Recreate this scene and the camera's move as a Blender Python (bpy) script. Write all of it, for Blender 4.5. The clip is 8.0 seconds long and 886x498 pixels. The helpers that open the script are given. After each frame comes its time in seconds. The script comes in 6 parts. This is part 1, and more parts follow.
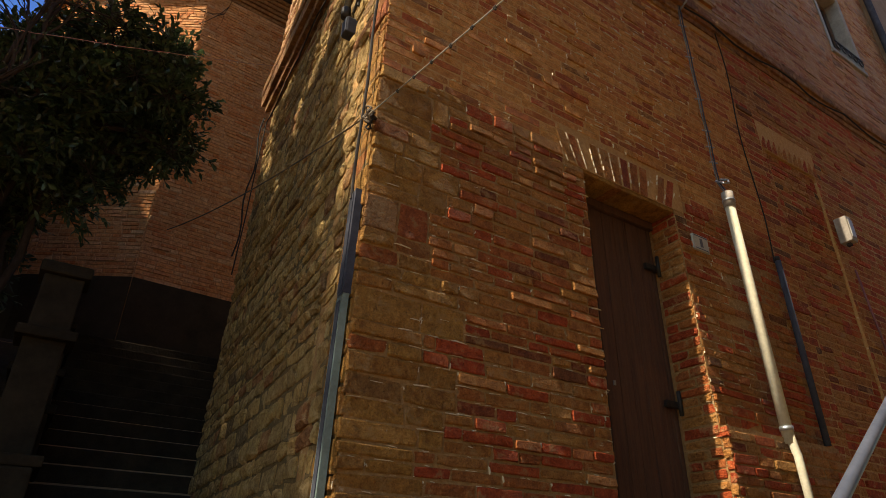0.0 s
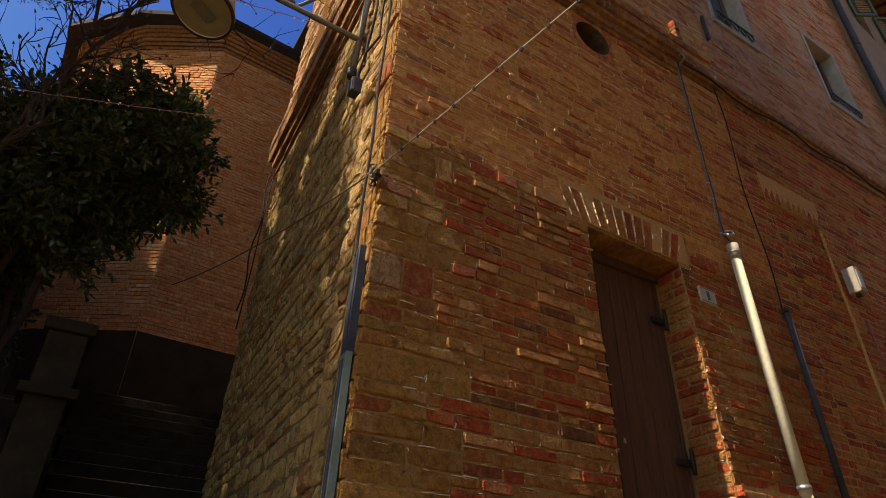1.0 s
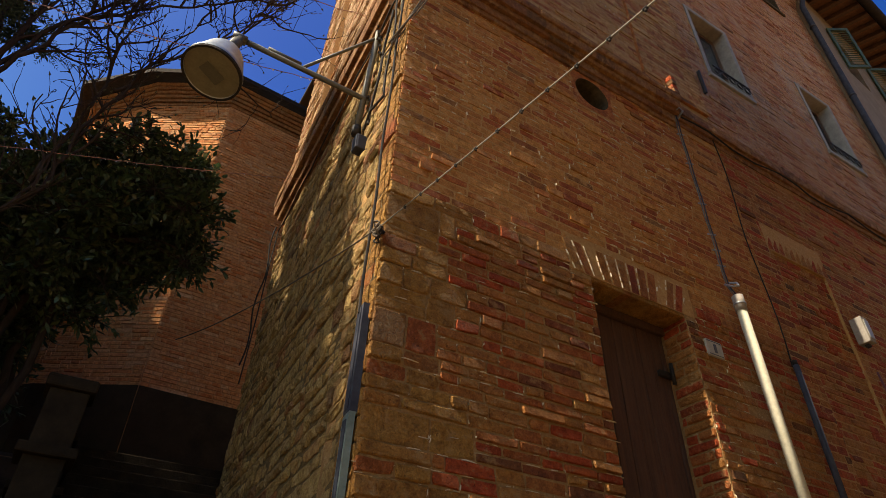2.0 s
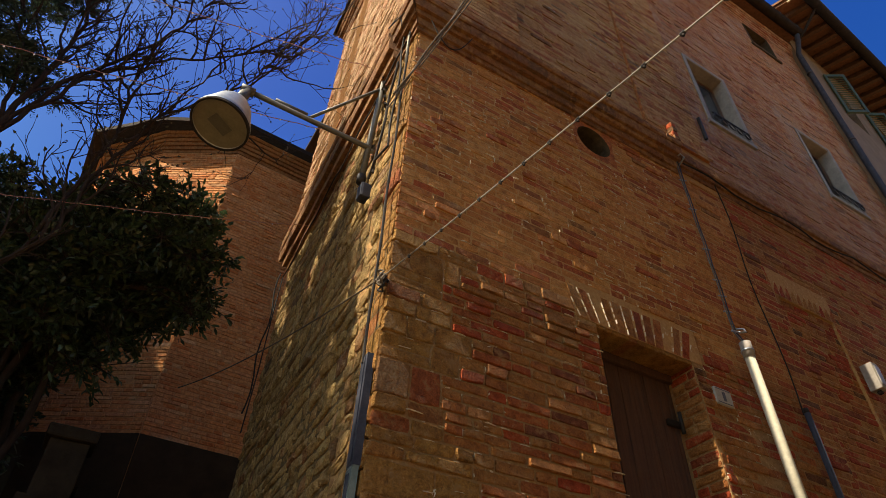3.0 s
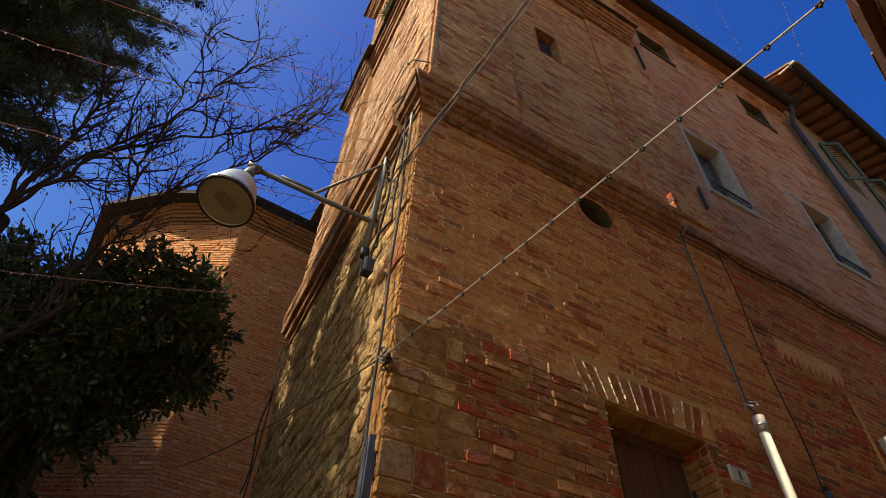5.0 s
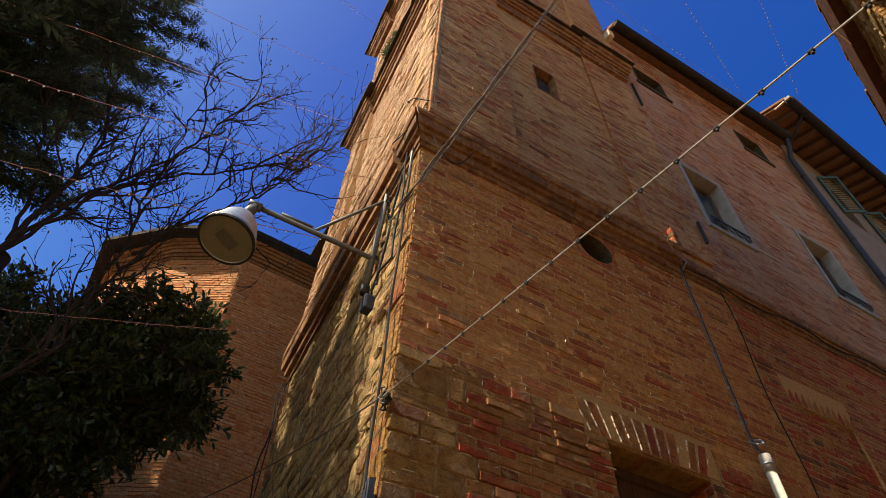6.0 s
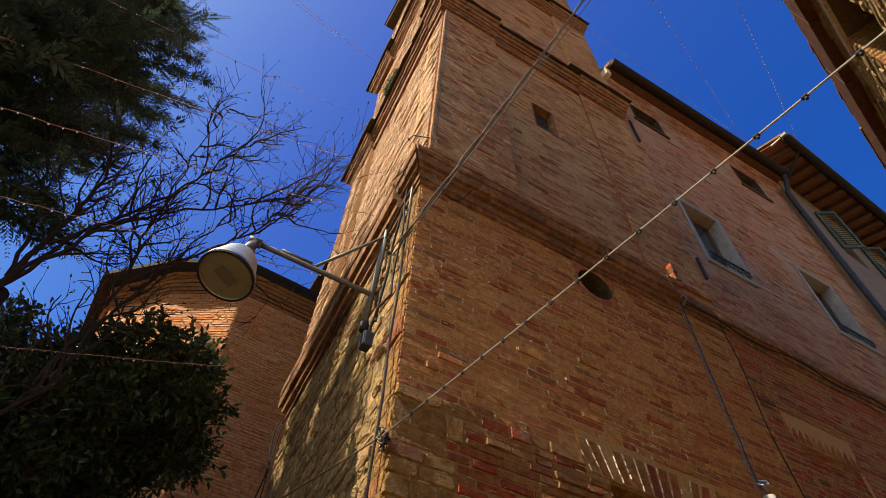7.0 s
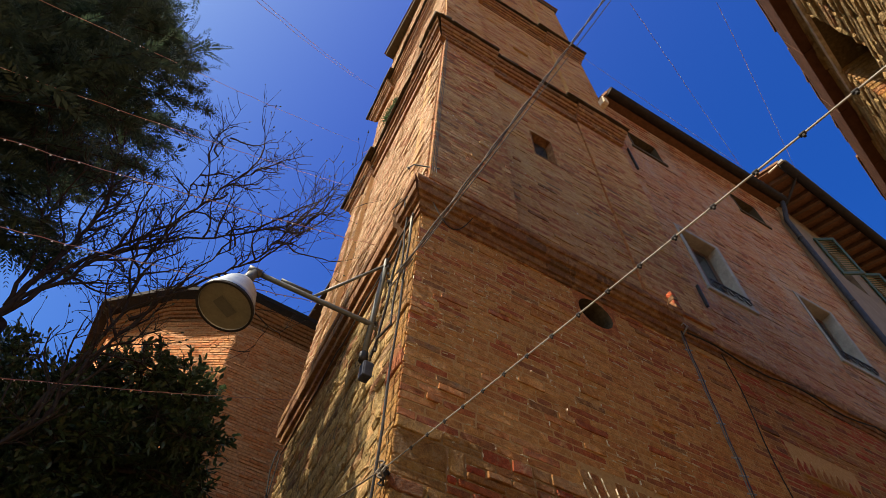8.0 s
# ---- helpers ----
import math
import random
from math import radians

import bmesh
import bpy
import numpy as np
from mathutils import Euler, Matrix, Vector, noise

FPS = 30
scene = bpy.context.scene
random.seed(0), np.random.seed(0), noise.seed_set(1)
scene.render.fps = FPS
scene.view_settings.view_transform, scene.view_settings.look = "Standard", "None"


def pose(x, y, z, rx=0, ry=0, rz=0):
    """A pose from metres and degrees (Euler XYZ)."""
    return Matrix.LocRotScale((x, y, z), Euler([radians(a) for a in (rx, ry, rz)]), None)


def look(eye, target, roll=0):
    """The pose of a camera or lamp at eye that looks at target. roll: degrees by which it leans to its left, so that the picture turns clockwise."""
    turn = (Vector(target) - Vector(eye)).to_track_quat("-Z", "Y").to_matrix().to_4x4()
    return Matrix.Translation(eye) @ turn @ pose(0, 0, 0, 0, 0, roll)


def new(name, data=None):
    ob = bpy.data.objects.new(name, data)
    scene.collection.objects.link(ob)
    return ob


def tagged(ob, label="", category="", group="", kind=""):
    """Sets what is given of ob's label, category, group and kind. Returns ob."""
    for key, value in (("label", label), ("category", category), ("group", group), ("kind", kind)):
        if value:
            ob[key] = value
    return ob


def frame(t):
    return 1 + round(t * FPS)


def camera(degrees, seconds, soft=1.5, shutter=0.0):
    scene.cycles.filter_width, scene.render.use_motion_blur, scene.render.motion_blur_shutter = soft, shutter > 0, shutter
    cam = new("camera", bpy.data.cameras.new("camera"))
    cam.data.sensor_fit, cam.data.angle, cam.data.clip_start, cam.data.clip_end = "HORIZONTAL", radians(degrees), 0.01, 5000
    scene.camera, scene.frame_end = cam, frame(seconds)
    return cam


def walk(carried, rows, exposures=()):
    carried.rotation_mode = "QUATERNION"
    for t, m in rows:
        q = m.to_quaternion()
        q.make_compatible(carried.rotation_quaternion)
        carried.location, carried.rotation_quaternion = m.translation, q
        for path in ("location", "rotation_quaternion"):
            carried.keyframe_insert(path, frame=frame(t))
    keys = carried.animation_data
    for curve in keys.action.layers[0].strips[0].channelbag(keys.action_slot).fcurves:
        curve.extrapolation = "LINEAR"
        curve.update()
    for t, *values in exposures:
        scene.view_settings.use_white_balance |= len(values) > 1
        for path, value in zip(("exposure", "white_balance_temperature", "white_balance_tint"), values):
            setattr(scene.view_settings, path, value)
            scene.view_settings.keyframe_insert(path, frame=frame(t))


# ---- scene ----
cam = camera(70.4, 8.0, soft=0.7)
PATH = [
    (0, (-1.096, -2.428, 1.511), (-0.153, -0.937, 2.452), 1.1),
    (0.5, (-1.093, -2.434, 1.522), (-0.181, -0.969, 2.533), 1.1),
    (1, (-1.095, -2.438, 1.542), (-0.212, -1.003, 2.62), 1.1),
    (1.5, (-1.1, -2.452, 1.56), (-0.246, -1.049, 2.701), 1.0),
    (3, (-1.117, -2.487, 1.595), (-0.352, -1.183, 2.904), 1.2),
    (3.5, (-1.12, -2.493, 1.607), (-0.377, -1.214, 2.953), 1.1),
    (4, (-1.122, -2.498, 1.622), (-0.399, -1.246, 3.004), 1.1),
    (4.5, (-1.123, -2.508, 1.632), (-0.423, -1.286, 3.052), 1.2),
    (5, (-1.128, -2.513, 1.643), (-0.451, -1.326, 3.104), 1.2),
    (6.5, (-1.139, -2.543, 1.67), (-0.526, -1.457, 3.233), 1.2),
    (7, (-1.144, -2.55, 1.677), (-0.552, -1.501, 3.273), 1.3),
    (7.5, (-1.151, -2.56, 1.692), (-0.575, -1.54, 3.313), 1.2),
    (8, (-1.159, -2.568, 1.697), (-0.599, -1.576, 3.341), 1.2),
]
EXPOSURE = [(0.0, 0.77, 7900, 10), (3.2, 0.77, 7500, 10), (5.0, 0.77, 7200, 10), (8.0, 0.88, 6900, 10)]
walk(cam, [(t, look(eye, target, roll)) for t, eye, target, roll in PATH], EXPOSURE)

# ---- daylight: clear spring sky, sun raking along the street front ----
SUN_FROM = Vector((-0.62, -0.0115, 0.78)).normalized()
world = bpy.data.worlds.new("clear_sky")
scene.world = world
world.use_nodes = True
wn = world.node_tree.nodes
sky = wn.new("ShaderNodeTexSky")
sky.sky_type, sky.sun_disc = "NISHITA", False
sky.sun_elevation = math.asin(SUN_FROM.z)
sky.sun_rotation = math.atan2(SUN_FROM.x, SUN_FROM.y)
sky.air_density, sky.dust_density, sky.ozone_density = 1.0, 1.5, 3.4
wn["Background"].inputs["Strength"].default_value = 0.118
deep = wn.new("ShaderNodeHueSaturation")
deep.inputs["Saturation"].default_value = 1.42
# the clear sky is violet blue away from the sun and turns to a plain pale blue in the haze round it
bright = wn.new("ShaderNodeRGBToBW")
haze = wn.new("ShaderNodeMapRange")
for socket, value in zip(list(haze.inputs)[1:5], (1.6, 4.2, 0.522, 0.469)):
    socket.default_value = value
world.node_tree.links.new(sky.outputs[0], bright.inputs[0])
world.node_tree.links.new(bright.outputs[0], haze.inputs[0])
world.node_tree.links.new(haze.outputs[0], deep.inputs["Hue"])
world.node_tree.links.new(sky.outputs[0], deep.inputs["Color"])
world.node_tree.links.new(deep.outputs[0], wn["Background"].inputs["Color"])
sun_data = bpy.data.lights.new("sun", "SUN")
sun_data.energy, sun_data.angle, sun_data.color = 6.4, radians(0.53), (1.0, 0.92, 0.78)
sun = new("sun", sun_data)
sun.matrix_world = look(SUN_FROM * 60, (0, 0, 0))

# ---- materials ----


def nodes_of(name):
    m = bpy.data.materials.new(name)
    m.use_nodes = True
    t = m.node_tree
    return m, t, t.nodes["Principled BSDF"]


def ramp_node(t, stops, fac=None, interp="LINEAR"):
    r = t.nodes.new("ShaderNodeValToRGB")
    r.color_ramp.interpolation = interp
    e = r.color_ramp.elements
    while len(e) < len(stops):
        e.new(0.5)
    for k, (p, c) in zip(e, stops):
        k.position, k.color = p, (*c, 1) if len(c) == 3 else c
    if fac is not None:
        t.links.new(fac, r.inputs[0])
    return r.outputs[0]


def noise_node(t, scale, detail=4.0, rough=0.6, stretch=(1, 1, 1)):
    g = t.nodes.new("ShaderNodeNewGeometry")
    mp = t.nodes.new("ShaderNodeMapping")
    mp.inputs["Scale"].default_value = stretch
    n = t.nodes.new("ShaderNodeTexNoise")
    n.inputs["Scale"].default_value, n.inputs["Detail"].default_value, n.inputs["Roughness"].default_value = scale, detail, rough
    t.links.new(g.outputs["Position"], mp.inputs[0])
    t.links.new(mp.outputs[0], n.inputs["Vector"])
    return n.outputs["Fac"]


def mix_node(t, a, b, fac, mode="MIX"):
    m = t.nodes.new("ShaderNodeMix")
    m.data_type, m.blend_type = "RGBA", mode
    for sock, v in ((m.inputs[0], fac), (m.inputs[6], a), (m.inputs[7], b)):
        if isinstance(v, bpy.types.NodeSocket):
            t.links.new(v, sock)
        elif isinstance(v, (int, float)):
            sock.default_value = v
        else:
            sock.default_value = (*v, 1)
    return m.outputs[2]


def bump_node(t, b, height, strength, distance):
    n = t.nodes.new("ShaderNodeBump")
    n.inputs["Strength"].default_value, n.inputs["Distance"].default_value = strength, distance
    t.links.new(height, n.inputs["Height"])
    t.links.new(n.outputs[0], b.inputs["Normal"])


def math_node(t, op, a, b):
    n = t.nodes.new("ShaderNodeMath")
    n.operation = op
    for sock, v in zip(n.inputs, (a, b)):
        if isinstance(v, bpy.types.NodeSocket):
            t.links.new(v, sock)
        else:
            sock.default_value = v
    return n.outputs[0]


def masonry(name, stops, stain=(0.09, 0.055, 0.03), pale=(0.60, 0.48, 0.33), pale_at=0.64, single=False, rough=0.88, grain=120, relief=0.012, smear=(0.33, 0.19, 0.085), wash=None):
    """Fired brick or stone: each piece takes its own tone, with lime smears, soot, pale bloom and a pitted face."""
    m, t, b = nodes_of(name)
    if single:
        rnd = t.nodes.new("ShaderNodeObjectInfo").outputs["Random"]
    else:
        rnd = t.nodes.new("ShaderNodeNewGeometry").outputs["Random Per Island"]
    col = ramp_node(t, stops, rnd)
    fine = noise_node(t, grain, 6, 0.72)
    mid = noise_node(t, 17, 6, 0.7)
    broad = noise_node(t, 1.1, 5, 0.62, (1, 1, 0.6))
    col = mix_node(t, col, ramp_node(t, [(0.3, (0.5, 0.45, 0.4)), (0.68, (1.3, 1.25, 1.15))], fine), 0.75, "MULTIPLY")
    col = mix_node(t, col, ramp_node(t, [(0.33, (0.5, 0.42, 0.34)), (0.62, (1.18, 1.14, 1.06))], mid), 0.85, "MULTIPLY")
    col = mix_node(t, col, smear, ramp_node(t, [(0.54, (0, 0, 0)), (0.63, (0.75, 0.75, 0.75))], noise_node(t, 8.5, 7, 0.72)))
    pits = ramp_node(t, [(0.30, (0.35, 0.3, 0.26)), (0.40, (1, 1, 1))], noise_node(t, 46, 5, 0.7))
    col = mix_node(t, col, pits, 0.8, "MULTIPLY")
    col = mix_node(t, col, stain, ramp_node(t, [(0.55, (0, 0, 0)), (0.82, (0.6, 0.6, 0.6))], broad))
    bloom = math_node(t, "MULTIPLY", ramp_node(t, [(pale_at, (0, 0, 0)), (pale_at + 0.05, (1, 1, 1))], noise_node(t, 30, 7, 0.78)),
                      ramp_node(t, [(0.47, (0, 0, 0)), (0.6, (0.85, 0.85, 0.85))], noise_node(t, 1.7, 4, 0.55)))
    col = mix_node(t, col, pale, bloom)
    if wash:
        worn = math_node(t, "MULTIPLY", ramp_node(t, [(0.48, (0, 0, 0)), (0.63, (0.6, 0.6, 0.6))], noise_node(t, 1.3, 7, 0.66)),
                         ramp_node(t, [(0.34, (0.25, 0.25, 0.25)), (0.55, (1, 1, 1))], noise_node(t, 22, 5, 0.7)))
        col = mix_node(t, col, wash, worn)
    t.links.new(col, b.inputs["Base Color"])
    b.inputs["Roughness"].default_value = rough
    b.inputs["Specular IOR Level"].default_value = 0.2
    h = math_node(t, "ADD", math_node(t, "MULTIPLY", fine, 0.45), math_node(t, "ADD", mid, math_node(t, "MULTIPLY", noise_node(t, 46, 5, 0.7), 1.1)))
    bump_node(t, b, h, 1.0, relief)
    return m


def plain(name, low, high, scale=20, rough=0.6, metal=0.0, relief=0.0, spots=None, stretch=(1, 1, 1)):
    """A painted, metal, wood or earth surface with two scales of variation."""
    m, t, b = nodes_of(name)
    n1 = noise_node(t, scale, 5, 0.65, stretch)
    col = ramp_node(t, [(0.3, low), (0.7, high)], n1)
    n2 = noise_node(t, scale * 7, 4, 0.7, stretch)
    col = mix_node(t, col, ramp_node(t, [(0.3, (0.72, 0.7, 0.68)), (0.7, (1.15, 1.15, 1.15))], n2), 0.6, "MULTIPLY")
    if spots:
        col = mix_node(t, col, spots, ramp_node(t, [(0.6, (0, 0, 0)), (0.68, (0.9, 0.9, 0.9))], noise_node(t, scale * 0.6, 6, 0.7)))
    t.links.new(col, b.inputs["Base Color"])
    b.inputs["Metallic"].default_value = metal
    if rough > 0.8:
        b.inputs["Specular IOR Level"].default_value = 0.12
    t.links.new(ramp_node(t, [(0.3, (rough * 0.8,) * 3), (0.7, (min(1, rough * 1.2),) * 3)], n2), b.inputs["Roughness"])
    if relief:
        bump_node(t, b, n2, 0.8, relief)
    return m


BRICK = [(0.0, (0.38, 0.165, 0.05)), (0.2, (0.42, 0.20, 0.064)), (0.36, (0.36, 0.105, 0.035)), (0.5, (0.45, 0.235, 0.08)), (0.62, (0.43, 0.105, 0.034)), (0.76, (0.44, 0.078, 0.027)), (0.88, (0.36, 0.065, 0.027)), (1.0, (0.16, 0.085, 0.04))]
BRICK_UP = [(0.0, (0.46, 0.26, 0.10)), (0.22, (0.40, 0.21, 0.078)), (0.36, (0.52, 0.33, 0.15)), (0.5, (0.43, 0.24, 0.09)), (0.6, (0.31, 0.105, 0.042)), (0.75, (0.36, 0.125, 0.05)), (0.85, (0.50, 0.32, 0.15)), (0.93, (0.27, 0.085, 0.04)), (1.0, (0.20, 0.125, 0.065))]
STONE = [(0.0, (0.42, 0.225, 0.062)), (0.35, (0.46, 0.255, 0.075)), (0.6, (0.36, 0.185, 0.055)), (0.85, (0.43, 0.22, 0.062)), (0.95, (0.38, 0.11, 0.04)), (1.0, (0.30, 0.16, 0.06))]
BRICK_MID = [(0.0, (0.48, 0.235, 0.075)), (0.2, (0.40, 0.165, 0.052)), (0.34, (0.54, 0.285, 0.10)), (0.48, (0.46, 0.205, 0.064)), (0.6, (0.36, 0.115, 0.04)), (0.74, (0.50, 0.25, 0.085)), (0.86, (0.38, 0.10, 0.036)), (0.94, (0.30, 0.085, 0.034)), (1.0, (0.27, 0.14, 0.058))]
RUBBLE = [(0.0, (0.38, 0.265, 0.115)), (0.35, (0.46, 0.325, 0.142)), (0.6, (0.31, 0.22, 0.105)), (0.85, (0.43, 0.285, 0.122)), (0.93, (0.33, 0.155, 0.072)), (1.0, (0.18, 0.135, 0.078))]
M_BRICK = masonry("old_brick", BRICK, relief=0.03)
M_BRICKMID = masonry("brown_brick", BRICK_MID, smear=(0.44, 0.235, 0.09))
M_BRICK1 = masonry("old_brick_single", BRICK, single=True, relief=0.03)
M_BRICKUP = masonry("weathered_brick", BRICK_UP, pale_at=0.66, wash=(0.42, 0.26, 0.115))
M_SIDEUP = masonry("pale_side_brick", [(0.0, (0.50, 0.34, 0.20)), (0.25, (0.43, 0.25, 0.14)), (0.45, (0.54, 0.39, 0.25)), (0.65, (0.42, 0.185, 0.10)), (0.85, (0.50, 0.32, 0.19)), (1.0, (0.26, 0.15, 0.09))], pale_at=0.56, smear=(0.52, 0.38, 0.25))
M_HOUSEUP = masonry("limewashed_brick", [(0.0, (0.36, 0.17, 0.085)), (0.2, (0.42, 0.23, 0.13)), (0.4, (0.34, 0.12, 0.06)), (0.6, (0.43, 0.27, 0.17)), (0.8, (0.31, 0.095, 0.048)), (1.0, (0.22, 0.13, 0.085))], smear=(0.38, 0.26, 0.18), pale=(0.46, 0.40, 0.35), pale_at=0.6, wash=(0.36, 0.285, 0.235))
M_ORANGE = masonry("orange_brick", [(0.0, (0.64, 0.275, 0.105)), (0.4, (0.67, 0.345, 0.16)), (0.7, (0.58, 0.205, 0.07)), (1.0, (0.69, 0.43, 0.25))], pale_at=0.66, relief=0.006, smear=(0.58, 0.27, 0.10), pale=(0.64, 0.48, 0.34))
# eaves copy of the orange brick, darkened for shade under the roof
M_ORANGE_SHADE = masonry("orange_brick_shaded", [(0.0, (0.30, 0.145, 0.06)), (0.5, (0.36, 0.175, 0.075)), (1.0, (0.24, 0.11, 0.045))], pale_at=0.74, relief=0.006, smear=(0.28, 0.15, 0.07))
M_STONE = masonry("sandstone_block", STONE, relief=0.04)
M_STONE1 = masonry("sandstone_block_single", STONE, relief=0.04, single=True)
M_RUBBLE = masonry("rubble_stone", RUBBLE, relief=0.03, grain=70, smear=(0.45, 0.31, 0.15))
M_RUBBLE1 = masonry("rubble_stone_single", RUBBLE, relief=0.03, grain=70, single=True, smear=(0.45, 0.31, 0.15))
M_MORTAR = plain("lime_mortar", (0.38, 0.205, 0.078), (0.52, 0.305, 0.13), 36, 0.95, relief=0.012, spots=(0.6, 0.47, 0.33))
M_LOW_MORTAR = plain("eroded_mortar", (0.25, 0.135, 0.056), (0.42, 0.245, 0.108), 36, 0.95, relief=0.014, spots=(0.5, 0.37, 0.24))
# mortar darkened to stand in for tree shade and for the window reveal's shade
M_SIDE_MORTAR = plain("shade_dark_mortar", (0.10, 0.068, 0.032), (0.20, 0.135, 0.065), 30, 0.95, relief=0.012, spots=(0.3, 0.22, 0.13))
M_LIME = plain("lime_crust", (0.48, 0.38, 0.25), (0.70, 0.60, 0.45), 60, 0.9)
M_PALE_MORTAR = plain("pale_mortar", (0.36, 0.27, 0.18), (0.62, 0.52, 0.40), 22, 0.95, relief=0.006)
M_ORANGE_MORTAR = plain("orange_mortar", (0.42, 0.19, 0.075), (0.54, 0.29, 0.14), 22, 0.95, relief=0.006)
M_TILE = plain("roof_tile", (0.13, 0.06, 0.033), (0.21, 0.105, 0.058), 14, 0.9, relief=0.004)
# grey plaster lowered to near black in place of shade at the apse foot
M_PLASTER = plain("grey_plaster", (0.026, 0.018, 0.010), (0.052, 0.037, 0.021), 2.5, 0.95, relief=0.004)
M_SOFFIT = plain("dark_clay_soffit", (0.07, 0.030, 0.018), (0.12, 0.052, 0.03), 9, 0.9, relief=0.006)
M_SURROUND = plain("pale_render", (0.20, 0.18, 0.16), (0.32, 0.29, 0.26), 5, 0.9, relief=0.003)
M_DOOR = plain("dark_oak", (0.045, 0.018, 0.010), (0.10, 0.042, 0.022), 6, 0.75, relief=0.003, stretch=(6, 6, 0.4))
M_WOOD = plain("brown_wood", (0.06, 0.028, 0.013), (0.115, 0.055, 0.025), 7, 0.7, relief=0.002, stretch=(3, 3, 1))
M_IRON = plain("dark_iron", (0.02, 0.018, 0.018), (0.05, 0.042, 0.038), 25, 0.6, 0.6, relief=0.001)
M_ZINC = plain("galvanised_steel", (0.24, 0.27, 0.30), (0.38, 0.41, 0.44), 14, 0.42, 0.75)
M_GREY = plain("grey_paint", (0.075, 0.072, 0.062), (0.125, 0.12, 0.102), 18, 0.5, 0.2)
M_PVC = plain("cream_pipe", (0.42, 0.395, 0.31), (0.50, 0.475, 0.38), 5, 0.9)
M_BLUEGREY = plain("slate_pipe", (0.03, 0.033, 0.048), (0.055, 0.06, 0.08), 15, 0.85, 0.0)
M_CHANNEL = plain("teal_steel", (0.13, 0.19, 0.19), (0.20, 0.27, 0.27), 9, 0.35, 0.35)
M_RAIL = plain("rail_paint", (0.06, 0.072, 0.105), (0.10, 0.115, 0.155), 15, 0.4, 0.3)
M_COPPER = plain("brown_gutter", (0.014, 0.011, 0.010), (0.03, 0.022, 0.018), 12, 0.85, 0.0)
M_RED = plain("red_conduit", (0.12, 0.03, 0.03), (0.18, 0.05, 0.045), 14, 0.5)
M_CABLE = plain("black_cable", (0.018, 0.016, 0.016), (0.04, 0.036, 0.034), 30, 0.82)
M_WIRE = plain("steel_wire", (0.085, 0.066, 0.05), (0.16, 0.13, 0.10), 30, 0.82)
M_FESTOON = plain("bright_steel_wire", (0.15, 0.125, 0.095), (0.27, 0.235, 0.185), 30, 0.7)
M_STRING = plain("copper_string", (0.34, 0.14, 0.09), (0.48, 0.22, 0.14), 30, 0.5, 0.3)
M_BULB = plain("clear_bulb", (0.8, 0.76, 0.7), (0.9, 0.88, 0.82), 40, 0.15)
M_DIFFUSER = plain("lamp_glass", (0.15, 0.138, 0.098), (0.21, 0.195, 0.14), 8, 0.35)
M_REFLECT = plain("lamp_board", (0.085, 0.08, 0.062), (0.125, 0.12, 0.093), 12, 0.5)
M_GREEN = plain("green_shutter", (0.03, 0.05, 0.025), (0.055, 0.08, 0.042), 12, 0.6)
M_BARK = plain("tree_bark", (0.02, 0.014, 0.011), (0.045, 0.032, 0.025), 20, 0.9, relief=0.004, stretch=(2, 2, 0.5))
M_TWIG = plain("twig_bark", (0.022, 0.015, 0.012), (0.05, 0.034, 0.026), 30, 0.85)
M_PLATE = plain("enamel_plate", (0.28, 0.27, 0.24), (0.38, 0.365, 0.33), 20, 0.4)
M_BAR = plain("dark_enamel", (0.03, 0.035, 0.06), (0.05, 0.055, 0.09), 30, 0.4)
M_EARTH = plain("street_stone", (0.19, 0.12, 0.058), (0.28, 0.18, 0.09), 3, 0.95, relief=0.018)
M_SOIL = plain("garden_soil", (0.02, 0.015, 0.009), (0.045, 0.034, 0.02), 4, 0.95, relief=0.02)
# stone taken almost to black to stand in for the garden's shade
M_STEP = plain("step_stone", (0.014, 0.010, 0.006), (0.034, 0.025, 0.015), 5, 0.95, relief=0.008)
M_TAN = plain("tan_render", (0.15, 0.108, 0.075), (0.22, 0.16, 0.115), 3, 0.95, relief=0.004)
M_MOULD = masonry("moulded_brick", [(0.0, (0.25, 0.135, 0.065)), (0.4, (0.29, 0.155, 0.075)), (0.8, (0.22, 0.10, 0.048)), (1.0, (0.16, 0.095, 0.055))], pale_at=0.66, stain=(0.06, 0.042, 0.026))
M_DRIP = plain("mossy_tile_and_shade", (0.035, 0.028, 0.018), (0.09, 0.065, 0.04), 16, 0.95, relief=0.006)
M_DARK = plain("unlit_room", (0.03, 0.025, 0.02), (0.05, 0.04, 0.03), 4, 0.95)
M_MOSS = plain("cornice_plant", (0.03, 0.035, 0.014), (0.07, 0.07, 0.03), 20, 0.8)


def leaf_material(name, stops, rough, through_light):
    m, t, b = nodes_of(name)
    col = ramp_node(t, stops, t.nodes.new("ShaderNodeNewGeometry").outputs["Random Per Island"])
    col = mix_node(t, col, ramp_node(t, [(0.3, (0.7, 0.7, 0.7)), (0.7, (1.2, 1.2, 1.2))], noise_node(t, 60, 3)), 0.6, "MULTIPLY")
    t.links.new(col, b.inputs["Base Color"])
    b.inputs["Roughness"].default_value = rough
    tr = t.nodes.new("ShaderNodeBsdfTranslucent")
    t.links.new(col, tr.inputs["Color"])
    mx = t.nodes.new("ShaderNodeMixShader")
    mx.inputs[0].default_value = through_light
    t.links.new(b.outputs[0], mx.inputs[1])
    t.links.new(tr.outputs[0], mx.inputs[2])
    t.links.new(mx.outputs[0], t.nodes["Material Output"].inputs["Surface"])
    return m


